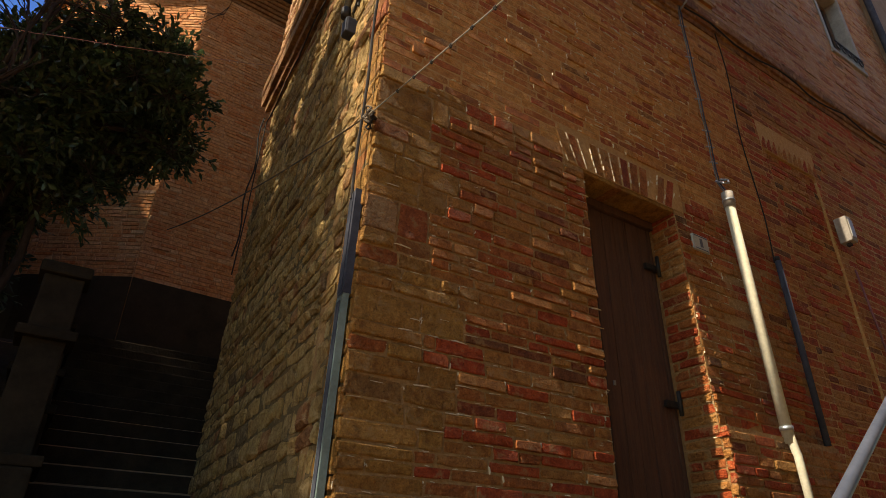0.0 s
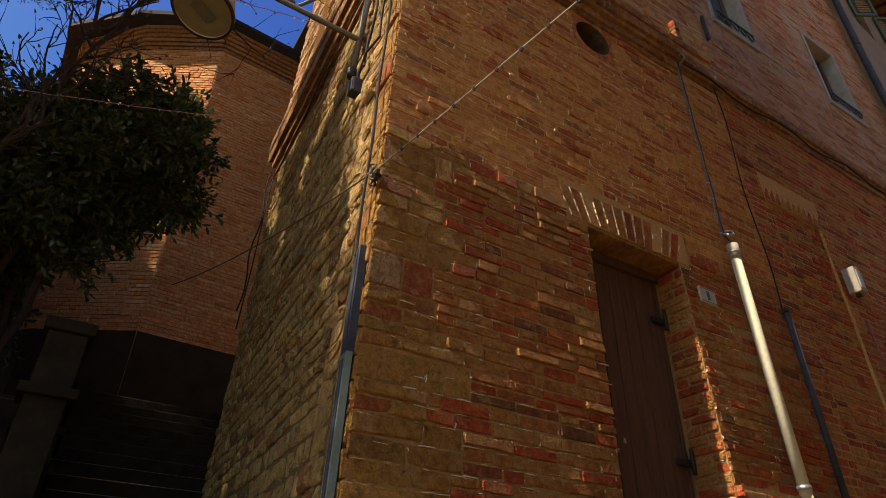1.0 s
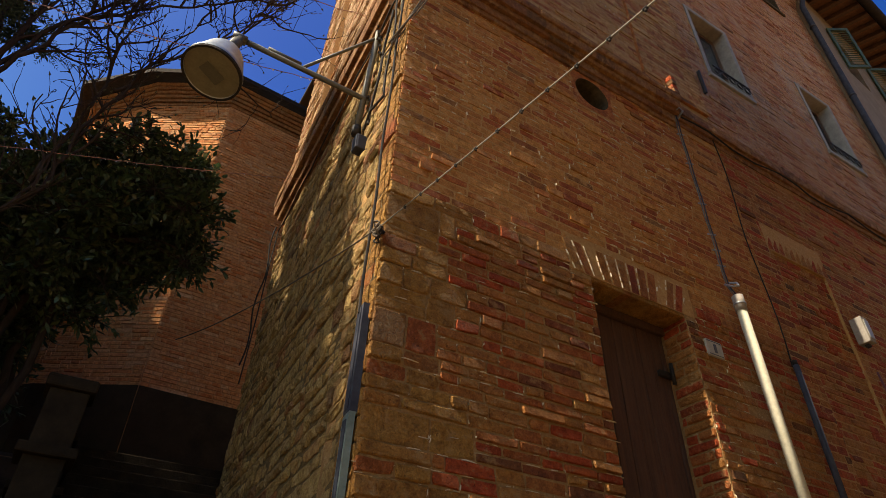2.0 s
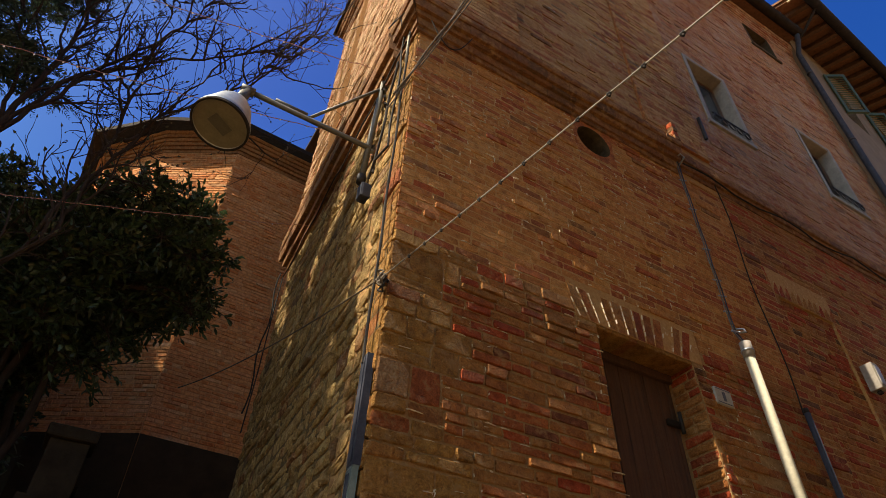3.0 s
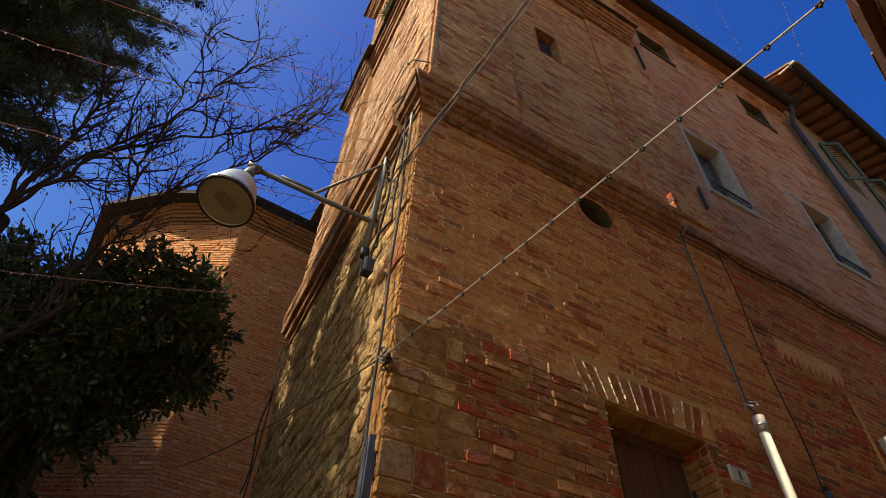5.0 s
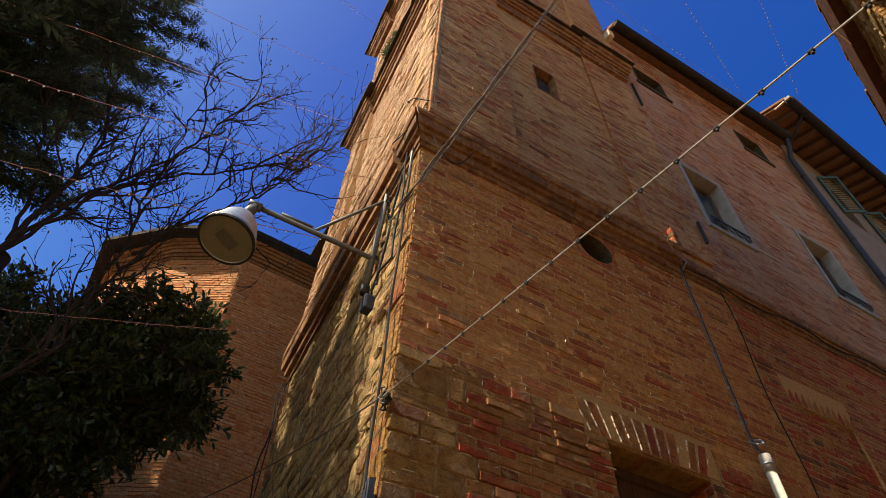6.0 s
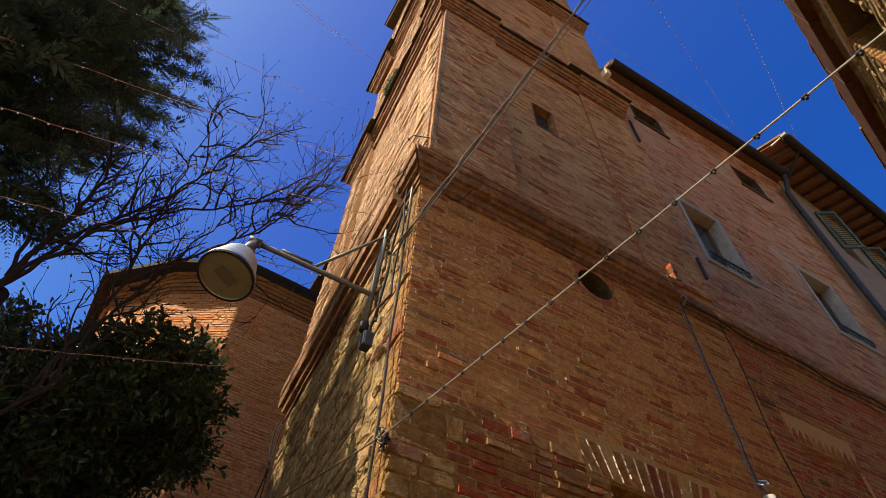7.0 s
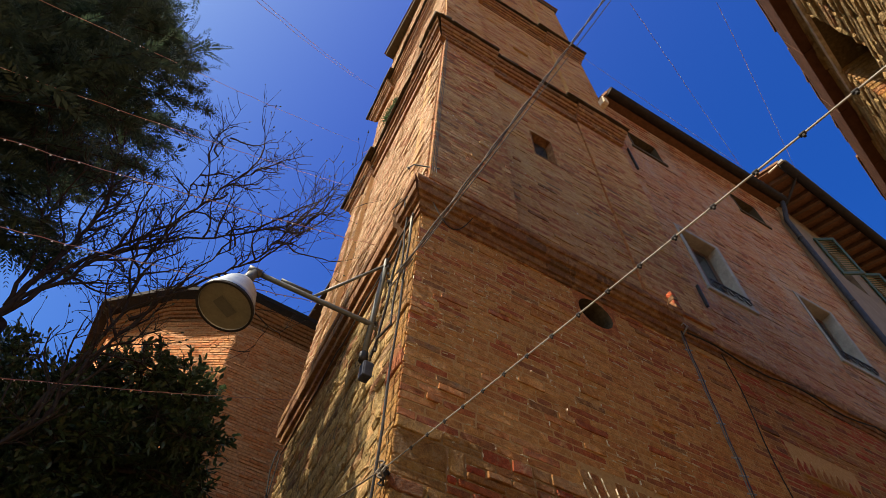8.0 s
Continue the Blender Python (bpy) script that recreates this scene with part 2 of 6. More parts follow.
M_LAUREL = leaf_material("laurel_leaf", [(0.0, (0.03, 0.052, 0.022)), (0.5, (0.05, 0.085, 0.034)), (0.85, (0.075, 0.11, 0.045)), (1.0, (0.11, 0.10, 0.045))], 0.4, 0.3)
M_CYPRESS = leaf_material("cypress_spray", [(0.0, (0.022, 0.038, 0.023)), (0.6, (0.036, 0.06, 0.036)), (1.0, (0.056, 0.082, 0.044))], 0.7, 0.3)


def glass_material():
    m, t, b = nodes_of("window_glass")
    b.inputs["Base Color"].default_value = (0.03, 0.045, 0.055, 1)
    b.inputs["Roughness"].default_value = 0.06
    b.inputs["Specular IOR Level"].default_value = 0.8
    return m


M_GLASS = glass_material()

# ---- mesh tools ----
rng = random.Random(11)


def mesh_of(name, verts, faces, material, smooth=False):
    me = bpy.data.meshes.new(name)
    me.from_pydata(verts, [], faces)
    me.materials.append(material)
    if smooth:
        me.shade_smooth()
    me.update()
    return me


def thing(name, at, label, category, group="", kind=""):
    ob = new(name)
    ob.location = at
    ob.empty_display_size = 0.1
    return tagged(ob, label, category, group, kind)


def under(ob, parent):
    """Parent ob and keep it where it stands in the world."""
    base, p = Vector((0, 0, 0)), parent
    while p is not None:
        base += p.location
        p = p.parent
    ob.parent = parent
    ob.location = ob.location - base
    return ob


def solid(name, verts, faces, material, parent=None, label="", smooth=False):
    ob = new(name, mesh_of(name, verts, faces, material, smooth))
    if label:
        ob["label"] = label
    return under(ob, parent) if parent else ob


def part(name, bm, material, parent, label="", smooth=False):
    me = bpy.data.meshes.new(name)
    bm.to_mesh(me)
    bm.free()
    me.materials.append(material)
    if smooth:
        me.shade_smooth()
    ob = new(name, me)
    if label:
        ob["label"] = label
    return under(ob, parent) if parent else ob


def box_bm(x0, x1, y0, y1, z0, z1, bevel=0.0, bm=None):
    bm = bm or bmesh.new()
    made = bmesh.ops.create_cube(bm, size=1.0, matrix=Matrix.Translation(((x0 + x1) / 2, (y0 + y1) / 2, (z0 + z1) / 2)) @ Matrix.Diagonal((x1 - x0, y1 - y0, z1 - z0, 1)))
    if bevel:
        edges = {e for v in made["verts"] for e in v.link_edges}
        bmesh.ops.bevel(bm, geom=list(edges), offset=bevel, segments=2, affect="EDGES", profile=0.6)
    return bm


def tube(points, radii, sides=8, cap=True):
    """Vertices and faces of a round bar through the points."""
    pts = [Vector(p) for p in points]
    if isinstance(radii, (int, float)):
        radii = [radii] * len(pts)
    verts, faces = [], []
    side = None
    for i, p in enumerate(pts):
        d = (pts[min(i + 1, len(pts) - 1)] - pts[max(i - 1, 0)]).normalized()
        if side is None or abs(side.dot(d)) > 0.95:
            side = d.orthogonal()
        side = (side - d * side.dot(d)).normalized()
        other = d.cross(side)
        for k in range(sides):
            a = 2 * math.pi * k / sides
            verts.append(p + (side * math.cos(a) + other * math.sin(a)) * radii[i])
    for i in range(len(pts) - 1):
        for k in range(sides):
            a, b = i * sides + k, i * sides + (k + 1) % sides
            faces.append((a, b, b + sides, a + sides))
    if cap:
        faces.append(tuple(reversed(range(sides))))
        faces.append(tuple(range((len(pts) - 1) * sides, len(pts) * sides)))
    return verts, faces


def bar(name, points, radii, material, parent=None, label="", sides=10):
    return solid(name, *tube(points, radii, sides), material, parent, label, smooth=sides > 6)


def sag(a, b, drop, n=14, wobble=0.0):
    a, b = Vector(a), Vector(b)
    out = []
    for i in range(n + 1):
        s = i / n
        p = a.lerp(b, s)
        p.z -= 4 * drop * s * (1 - s)
        if 0 < i < n:
            p += Vector((rng.uniform(-1, 1), rng.uniform(-1, 1), rng.uniform(-1, 1))) * wobble
        out.append(p)
    return out


def lathe(profile, matrix=None, sides=28):
    """A turned body from (radius, height) pairs."""
    verts, faces = [], []
    for r, z in profile:
        for k in range(sides):
            a = 2 * math.pi * k / sides
            v = Vector((r * math.cos(a), r * math.sin(a), z))
            verts.append(matrix @ v if matrix else v)
    for i in range(len(profile) - 1):
        for k in range(sides):
            a, b = i * sides + k, i * sides + (k + 1) % sides
            faces.append((a, b, b + sides, a + sides))
    return verts, faces


# ---- masonry laid piece by piece ----
class Face:
    """A wall face: u along it, v up, d out of it."""

    def __init__(self, origin, along, out, lean=None):
        self.o, self.a, self.n = Vector(origin), Vector(along).normalized(), Vector(out).normalized()
        self.lean = lean

    def at(self, u, v, d=0.0):
        p = self.o + self.a * u + self.n * d + Vector((0, 0, v))
        if self.lean:
            p += self.lean(u, v)
        return p


def course_wave(u, v):
    return 0.012 * noise.noise(Vector((u * 0.9, v * 0.7, 3.1))) + 0.004 * noise.noise(Vector((u * 4, v * 3, 9.0)))


def clip_span(a, b, v0, v1, holes):
    spans = [(a, b)]
    for h0, h1, k0, k1 in holes:
        if v1 <= k0 + 0.012 or v0 >= k1 - 0.012:
            continue
        nxt = []
        for s0, s1 in spans:
            if s1 <= h0 or s0 >= h1:
                nxt.append((s0, s1))
            else:
                if h0 - s0 > 0.03:
                    nxt.append((s0, h0))
                if s1 - h1 > 0.03:
                    nxt.append((h1, s1))
        spans = nxt
    return spans


def courses(u0, u1, v0, v1, height, lengths, joint, holes=(), seed=1, edge=0.0):
    """Cells (u0, u1, v0, v1) of a wall laid in courses round the holes."""
    r = random.Random(seed)
    v, cells, row = v0, [], 0
    while v < v1 - 0.025:
        h = min(r.uniform(*height), v1 - v)
        u = u0 - r.uniform(0, lengths[0][0]) if row % 2 else u0
        end = u1 + (r.uniform(-edge, edge) if edge else 0)
        while u < end - 0.03:
            lo, hi = r.choice(lengths)
            w = r.uniform(lo, hi)
            a, b = max(u, u0), min(u + w, end)
            if end - b < 0.05:
                b = end
            if b - a > 0.03:
                for s0, s1 in clip_span(a, b, v, v + h, holes):
                    cells.append((s0 + joint / 2, s1 - joint / 2, v + joint / 2, v + h - joint / 2))
            u = b if b == end else u + w
        v += h
        row += 1
    return cells


PIECE_FACES = [(a + k, a + (k + 1) % 8, a + 8 + (k + 1) % 8, a + 8 + k) for a in (0, 8) for k in range(8)] + [tuple(range(16, 24))]


def piece_points(face, cell, proud, bevel, r, rough, wear=1.0):
    """A worn block: eight-sided outline with knocked corners, uneven edges and a slightly tilted face."""
    a, b, c, e = cell
    w, h = b - a, e - c
    bev = min(bevel, w * 0.3, h * 0.3)
    tu, tv = r.uniform(-rough, rough), r.uniform(-rough, rough)
    knock = min(0.010, h * 0.14, w * 0.14) * wear
    loose = min(0.0045, h * 0.07) * wear
    ring = []
    for k, (su, sv) in enumerate(((-1, -1), (0, -1), (1, -1), (1, 0), (1, 1), (0, 1), (-1, 1), (-1, 0))):
        slip = r.uniform(-0.25, 0.25) * w if su == 0 else 0.0
        cut = r.random() ** 2 * knock if su and sv else 0.0
        ring.append((su, sv, (a + b) / 2 + su * (w / 2 - cut) + slip + r.uniform(-1, 1) * loose, (c + e) / 2 + sv * (h / 2 - cut * 0.7) + r.uniform(-1, 1) * loose))
    pts = []
    for inset, share in ((0.0, None), (0.0, 0.5), (bev, 1.0)):
        for su, sv, u, v in ring:
            d = -0.015 if share is None else (proud + tu * su + tv * sv) * share
            uu, vv = u - su * inset, v - sv * inset
            pts.append(face.at(uu, vv + course_wave((a + b) / 2, (c + e) / 2), d))
    return pts


def lay(face, cells, parent, names, materials, proud=(0.006, 0.014), bevel=0.006, rough=0.003, single=None, seed=5, limit=300, wear=1.0):
    """Lay the cells on the face: those inside the single stretch as pieces of their own, the rest as one."""
    r = random.Random(seed)
    verts, faces, count = [], [], 0
    for cell in cells:
        pr = r.uniform(*proud)
        if r.random() < 0.11:
            pr += r.uniform(0.003, 0.012)
        if single and count < limit and single[0] < (cell[0] + cell[1]) / 2 < single[1] and single[2] < (cell[2] + cell[3]) / 2 < single[3]:
            pts = piece_points(face, cell, pr, bevel, r, rough, wear)
            mid = face.at((cell[0] + cell[1]) / 2, (cell[2] + cell[3]) / 2)
            ob = new(names[0], mesh_of(names[0], [p - mid for p in pts], PIECE_FACES, materials[1]))
            ob.location = mid
            under(ob, parent)
            count += 1
            continue
        n = len(verts)
        verts += piece_points(face, cell, pr, bevel, r, rough, wear)
        faces += [tuple(n + i for i in f) for f in PIECE_FACES]
    if verts:
        ob = solid(names[1], verts, faces, materials[0], parent)
        ob["kind"] = "stuff"


def slab_with_holes(name, face, u0, u1, v0, v1, depth, holes, material, parent, label=""):
    """A thick wall with openings through it, cut along a grid of its edges."""
    us = sorted({u0, u1, *[min(max(x, u0), u1) for h in holes for x in h[:2]]})
    step, more = 1.2, []
    for a, b in zip([v0] + sorted({h for q in holes for h in q[2:]}), sorted({h for q in holes for h in q[2:]}) + [v1]):
        k = max(1, int((b - a) / step))
        more += [a + (b - a) * i / k for i in range(k)]
    vs = sorted({v0, v1, *[x for x in more if v0 <= x <= v1]})
    def inside(u, v):
        return any(h[0] < u < h[1] and h[2] < v < h[3] for h in holes)
    verts, faces, index = [], [], {}
    def vert(i, j, back):
        key = (i, j, back)
        if key not in index:
            index[key] = len(verts)
            verts.append(face.at(us[i], vs[j], -depth if back else 0.0))
        return index[key]
    nu, nv = len(us) - 1, len(vs) - 1
    full = [[not inside((us[i] + us[i + 1]) / 2, (vs[j] + vs[j + 1]) / 2) for j in range(nv)] for i in range(nu)]
    for i in range(nu):
        for j in range(nv):
            if not full[i][j]:
                continue
            faces.append((vert(i, j, 0), vert(i + 1, j, 0), vert(i + 1, j + 1, 0), vert(i, j + 1, 0)))
            faces.append((vert(i, j, 1), vert(i, j + 1, 1), vert(i + 1, j + 1, 1), vert(i + 1, j, 1)))
            for di, dj, a, b in ((-1, 0, (i, j), (i, j + 1)), (1, 0, (i + 1, j + 1), (i + 1, j)), (0, -1, (i + 1, j), (i, j)), (0, 1, (i, j + 1), (i + 1, j + 1))):
                p, q = i + di, j + dj
                if not (0 <= p < nu and 0 <= q < nv and full[p][q]):
                    faces.append((vert(*a, 0), vert(*b, 0), vert(*b, 1), vert(*a, 1)))
    return solid(name, verts, faces, material, parent, label)


def brick_cornice(name, face, steps, u0, u1, materials, parent, label="", seed=3, start=None, drip=None, reach=0.0):
    """A projecting moulding of rounded brick courses, each (v0, v1, d); mitred where it wraps a corner."""
    r = random.Random(seed)
    verts, faces = [], []
    lines = [[(v0, d * 0.93), (v0 + 0.35 * (v1 - v0), d), (v1 - 0.002, d + 0.001)] for v0, v1, d in steps]
    for line in lines:
        out = max(d for v, d in line)
        flush = start is not None and start != "inner"
        u, b = (u0 if flush else u0 - out), u1 + reach * out
        first_piece = True
        while u < b - 0.02:
            e = min(u + r.choice((r.uniform(0.22, 0.30), r.uniform(0.26, 0.34))), b)
            if b - e < 0.08:
                e = b
            slip, rise, wear = r.uniform(-0.004, 0.004), r.uniform(-0.003, 0.003), r.uniform(0.0, 0.006)
            n, m = len(verts), len(line) + 2
            for uu, end in ((u + 0.0008, 0), (e - 0.0008, 1)):
                for v, d in [(line[0][0], -0.02)] + list(line) + [(line[-1][0], -0.02)]:
                    # the end by a corner is cut to a mitre
                    cut = (u0 - d + (0.004 if start == "inner" else 0.0)) if end == 0 and first_piece and not flush else uu
                    if end == 1 and e == b and reach:
                        cut = u1 + reach * max(d, 0.0)
                    verts.append(face.at(cut, v + rise + course_wave((u + e) / 2, v), d + (slip - wear * r.random() if d > 0 else 0.0)))
            faces += [(n + k, n + m + k, n + m + k + 1, n + k + 1) for k in range(m - 1)] + [tuple(n + k for k in range(m)), tuple(n + m + k for k in reversed(range(m)))]
            u, first_piece = e, False
    ob = solid(name, verts, faces, materials, parent, label)
    ob["kind"] = "stuff"
    if drip:
        v, d = drip
        u = u0 - d
        while u < u1 + reach * d - 0.02:
            e = min(u + r.uniform(0.25, 0.42), u1 + reach * d)
            t = r.uniform(0.025, 0.045)
            pts = [face.at(x, v + h + up, dd) for h in (0, t) for x, dd, up in ((u + 0.003, d + r.uniform(-0.012, 0.012), 0), (e - 0.003, d + r.uniform(-0.012, 0.012), 0), (e - 0.003, -0.01, 0.12), (u + 0.003, -0.01, 0.12))]
            solid("drip_tile", pts, [(3, 2, 1, 0), (4, 5, 6, 7), (0, 1, 5, 4), (1, 2, 6, 5), (2, 3, 7, 6), (3, 0, 4, 7)], M_DRIP, parent)
            u = e
    return ob


STRETCH = [(0.24, 0.30), (0.24, 0.30), (0.12, 0.16), (0.17, 0.24)]


def mixed_corner(u_edge, v0, v1, right, holes, seed):
    """Quoin blocks by the corner toothed into brick courses: two lists of cells."""
    r = random.Random(seed)
    stones, bricks, v = [], [], v0
    while v < v1 - 0.03:
        h = min(r.uniform(0.115, 0.2), v1 - v)
        if v1 - v - h < 0.05:
            h = v1 - v
        ub = u_edge + r.uniform(-0.16, 0.12)
        rows = r.choice((1, 1, 1, 2, 2, 3))
        for k in range(rows):
            u, a, b = 0.0, v + h * k / rows, v + h * (k + 1) / rows
            while u < ub - 0.03:
                w = r.uniform(0.1, 0.2) if rows == 3 else r.uniform(0.13, 0.38)
                e = ub if ub - u - w < 0.09 else u + w
                cut = a + r.uniform(0.35, 0.65) * (b - a) if rows == 1 and r.random() < 0.22 else None
                for p, q in ((a, b),) if cut is None else ((a, cut), (cut, b)):
                    stones.append((u + 0.005, e - 0.005, p + 0.0055, q - 0.0055))
                u = e
        n = max(1, round(h / 0.065))
        for k in range(n):
            a, b = v + h * k / n, v + h * (k + 1) / n
            u = ub
            while u < right - 0.02:
                w = r.choice((r.uniform(0.24, 0.30), r.uniform(0.24, 0.30), r.uniform(0.12, 0.16), r.uniform(0.16, 0.24)))
                if k % 2 and u == ub:
                    w *= 0.55
                e = right if right - u - w < 0.06 else u + w
                for s0, s1 in clip_span(u, e, a, b, holes):
                    bricks.append((s0 + 0.006, s1 - 0.006, a + 0.0065, b - 0.0065))
                u = e
        v += h
    return stones, bricks


RUB = [(0.08, 0.16), (0.12, 0.24), (0.18, 0.34)]

BLOCK_FACES = [(0, 1, 5, 4), (1, 2, 6, 5), (2, 3, 7, 6), (3, 0, 4, 7), (4, 5, 9, 8), (5, 6, 10, 9), (6, 7, 11, 10), (7, 4, 8, 11), (8, 9, 10, 11)]

# ---- ground ----
def build_ground():
    n, verts, faces = 24, [], []
    xs = [-2000, -300, -60] + [-20 + 2 * i for i in range(21)] + [60, 300, 2000]
    ys = [-2000, -300, -60] + [-12 + 2 * i for i in range(21)] + [80, 300, 2000]
    for x in xs:
        for y in ys:
            bank = max(0.0, min(4.15, (y - 0.4) * 0.7)) if y > 0.3 else 0.0
            near = 1.0 if -30 < x < 40 and y < 40 else 0.0
            verts.append((x, y, bank * near - 0.06 + 0.02 * noise.noise(Vector((x, y, 0)))))
    m = len(ys)
    for i in range(len(xs) - 1):
        for j in range(m - 1):
            faces.append((i * m + j, (i + 1) * m + j, (i + 1) * m + j + 1, i * m + j + 1))
    ob = solid("ground", verts, faces, M_EARTH)
    tagged(ob, "worn stone and earth ground rising behind the tower", "ground", kind="structure")


build_ground()


# Dark sheet carried on out of view to keep bounced light off the tower's side
def build_garden_soil():
    xs, ys, verts, faces = [-22 + 2.95 * i for i in range(8)], [-1.0 + 1.35 * j for j in range(9)], [], []
    for x in xs:
        for y in ys:
            verts.append((min(x, -1.41), y, min(4.15, max(0.0, (y - 0.4) * 0.7)) + 0.05 + 0.06 * noise.noise(Vector((x * 2, y * 2, 4)))))
    for i in range(7):
        for j in range(8):
            k = i * 9 + j
            faces.append((k, k + 9, k + 10, k + 1))
    ob = solid("garden_ground", verts, faces, M_SOIL)
    tagged(ob, "dark soil of the sloping garden, spread out of view to cut bounced light", "ground", kind="structure")


build_garden_soil()

# ---- bell tower ----
def corner_x(v):
    return -0.061 + 0.028 * (min(v, 12.0) - 1.8)


def bulge(u, v):
    """How far the old masonry beyond the door stands out, most at its foot by the jamb."""
    return 0.065 * max(0.0, min(1.0, (3.985 - v) / 2.435)) * (3.72 - u) / 1.27 if 2.44 < u < 3.72 else 0.0


FRONT = Face((0, 0, 0), (1, 0, 0), (0, -1, 0), lambda u, v: Vector((corner_x(v) * max(0.0, 1 - u / 1.1), -bulge(u, v), 0)))
SIDE = Face((0, 0, 0), (0.06, 1, 0), (-1, 0.06, 0), lambda u, v: Vector((corner_x(v), 0, 0)))
FRONT_L = Face((0, -0.07, 0), (1, 0, 0), (0, -1, 0), FRONT.lean)
FRONT_R = Face((0, -0.030, 0), (1, 0, 0), (0, -1, 0))
PLINTH = Face((0, -0.085, 0), (1, 0, 0), (0, -1, 0))
SIDE_L = Face((-0.07, 0, 0), (0.06, 1, 0), (-1, 0.06, 0), SIDE.lean)
DOOR = (1.54, 2.45, 1.55, 3.985)
OCULUS = (1.69, 2.13, 5.89, 6.33)
SQUARE = (1.63, 2.0, 9.12, 9.86)
SLIT = (1.74, 2.10, 13.70, 13.92)
RIGHT, BACK = 3.72, 3.5
CORN1 = [(6.33, 6.38, 0.025), (6.38, 6.47, 0.05), (6.47, 6.52, 0.09), (6.52, 6.63, 0.13), (6.63, 6.70, 0.155), (6.70, 6.78, 0.09), (6.78, 6.95, 0.035)]
CORN1B = [(6.28, 6.36, 0.04), (6.36, 6.46, 0.09), (6.46, 6.61, 0.145), (6.61, 6.69, 0.165), (6.69, 6.77, 0.09), (6.77, 6.90, 0.04)]
STRING = [(6.42, 6.48, 0.02), (6.48, 6.54, 0.045), (6.54, 6.61, 0.08), (6.61, 6.68, 0.07), (6.68, 6.78, 0.015)]
CORN2 = [(11.52, 11.58, 0.025), (11.58, 11.66, 0.045), (11.66, 11.71, 0.08), (11.71, 11.80, 0.12), (11.80, 11.9, 0.16)]
BAND = [(11.40, 11.46, 0.05), (11.46, 11.52, 0.05)]


def lifted(steps, dz, dd=0.0):
    return [(a + dz, b + dz, d + dd) for a, b, d in steps]


def lime_crusts(cells, parent, share, seed):
    """Small lumps of old lime squeezed out of the joints, gathered in patches."""
    r = random.Random(seed)
    verts, faces = [], []
    for a, b, c, e in cells:
        patch = 0.5 + noise.noise(Vector((a * 1.5, c * 1.5, 5.0)))
        if 0.75 < a < 1.5 and c < 2.95:
            patch += 0.45
        for _ in range(3):
            if r.random() > share * max(0.0, patch) or a > 2.9:
                continue
            u, w, h = r.uniform(a, b), r.uniform(0.008, 0.05) * r.choice((0.4, 1, 1)), r.uniform(0.0008, 0.0022)
            v = (e + 0.004 if r.random() < 0.75 else r.uniform(c, e)) + course_wave((a + b) / 2, (c + e) / 2)
            d = r.uniform(0.004, 0.011)
            tilt = r.uniform(-0.003, 0.003)
            upright = r.random() < 0.28
            if upright:
                u, v, w = r.choice((a, b)), r.uniform(c, e), w * 0.4
            n = len(verts)
            for s, dd in ((1.0, 0.0), (0.75, d)):
                for du, dv in ((dv * 1.1, du) if upright else (du, dv) for du, dv in ((-w, -h - tilt), (-w * 0.2, -h * 1.2), (w, -h + tilt), (w * 0.8, h + tilt), (w * 0.1, h * 1.3), (-w, h - tilt))):
                    verts.append(FRONT.at(u + du * s * r.uniform(0.8, 1.1), v + dv * s * r.uniform(0.7, 1.2), dd))
            faces += [(n + k, n + (k + 1) % 6, n + 6 + (k + 1) % 6, n + 6 + k) for k in range(6)] + [tuple(range(n + 6, n + 12))]
    ob = solid("lime_crust", verts, faces, M_LIME, parent, "pale crusts of old lime")
    ob["kind"] = "stuff"


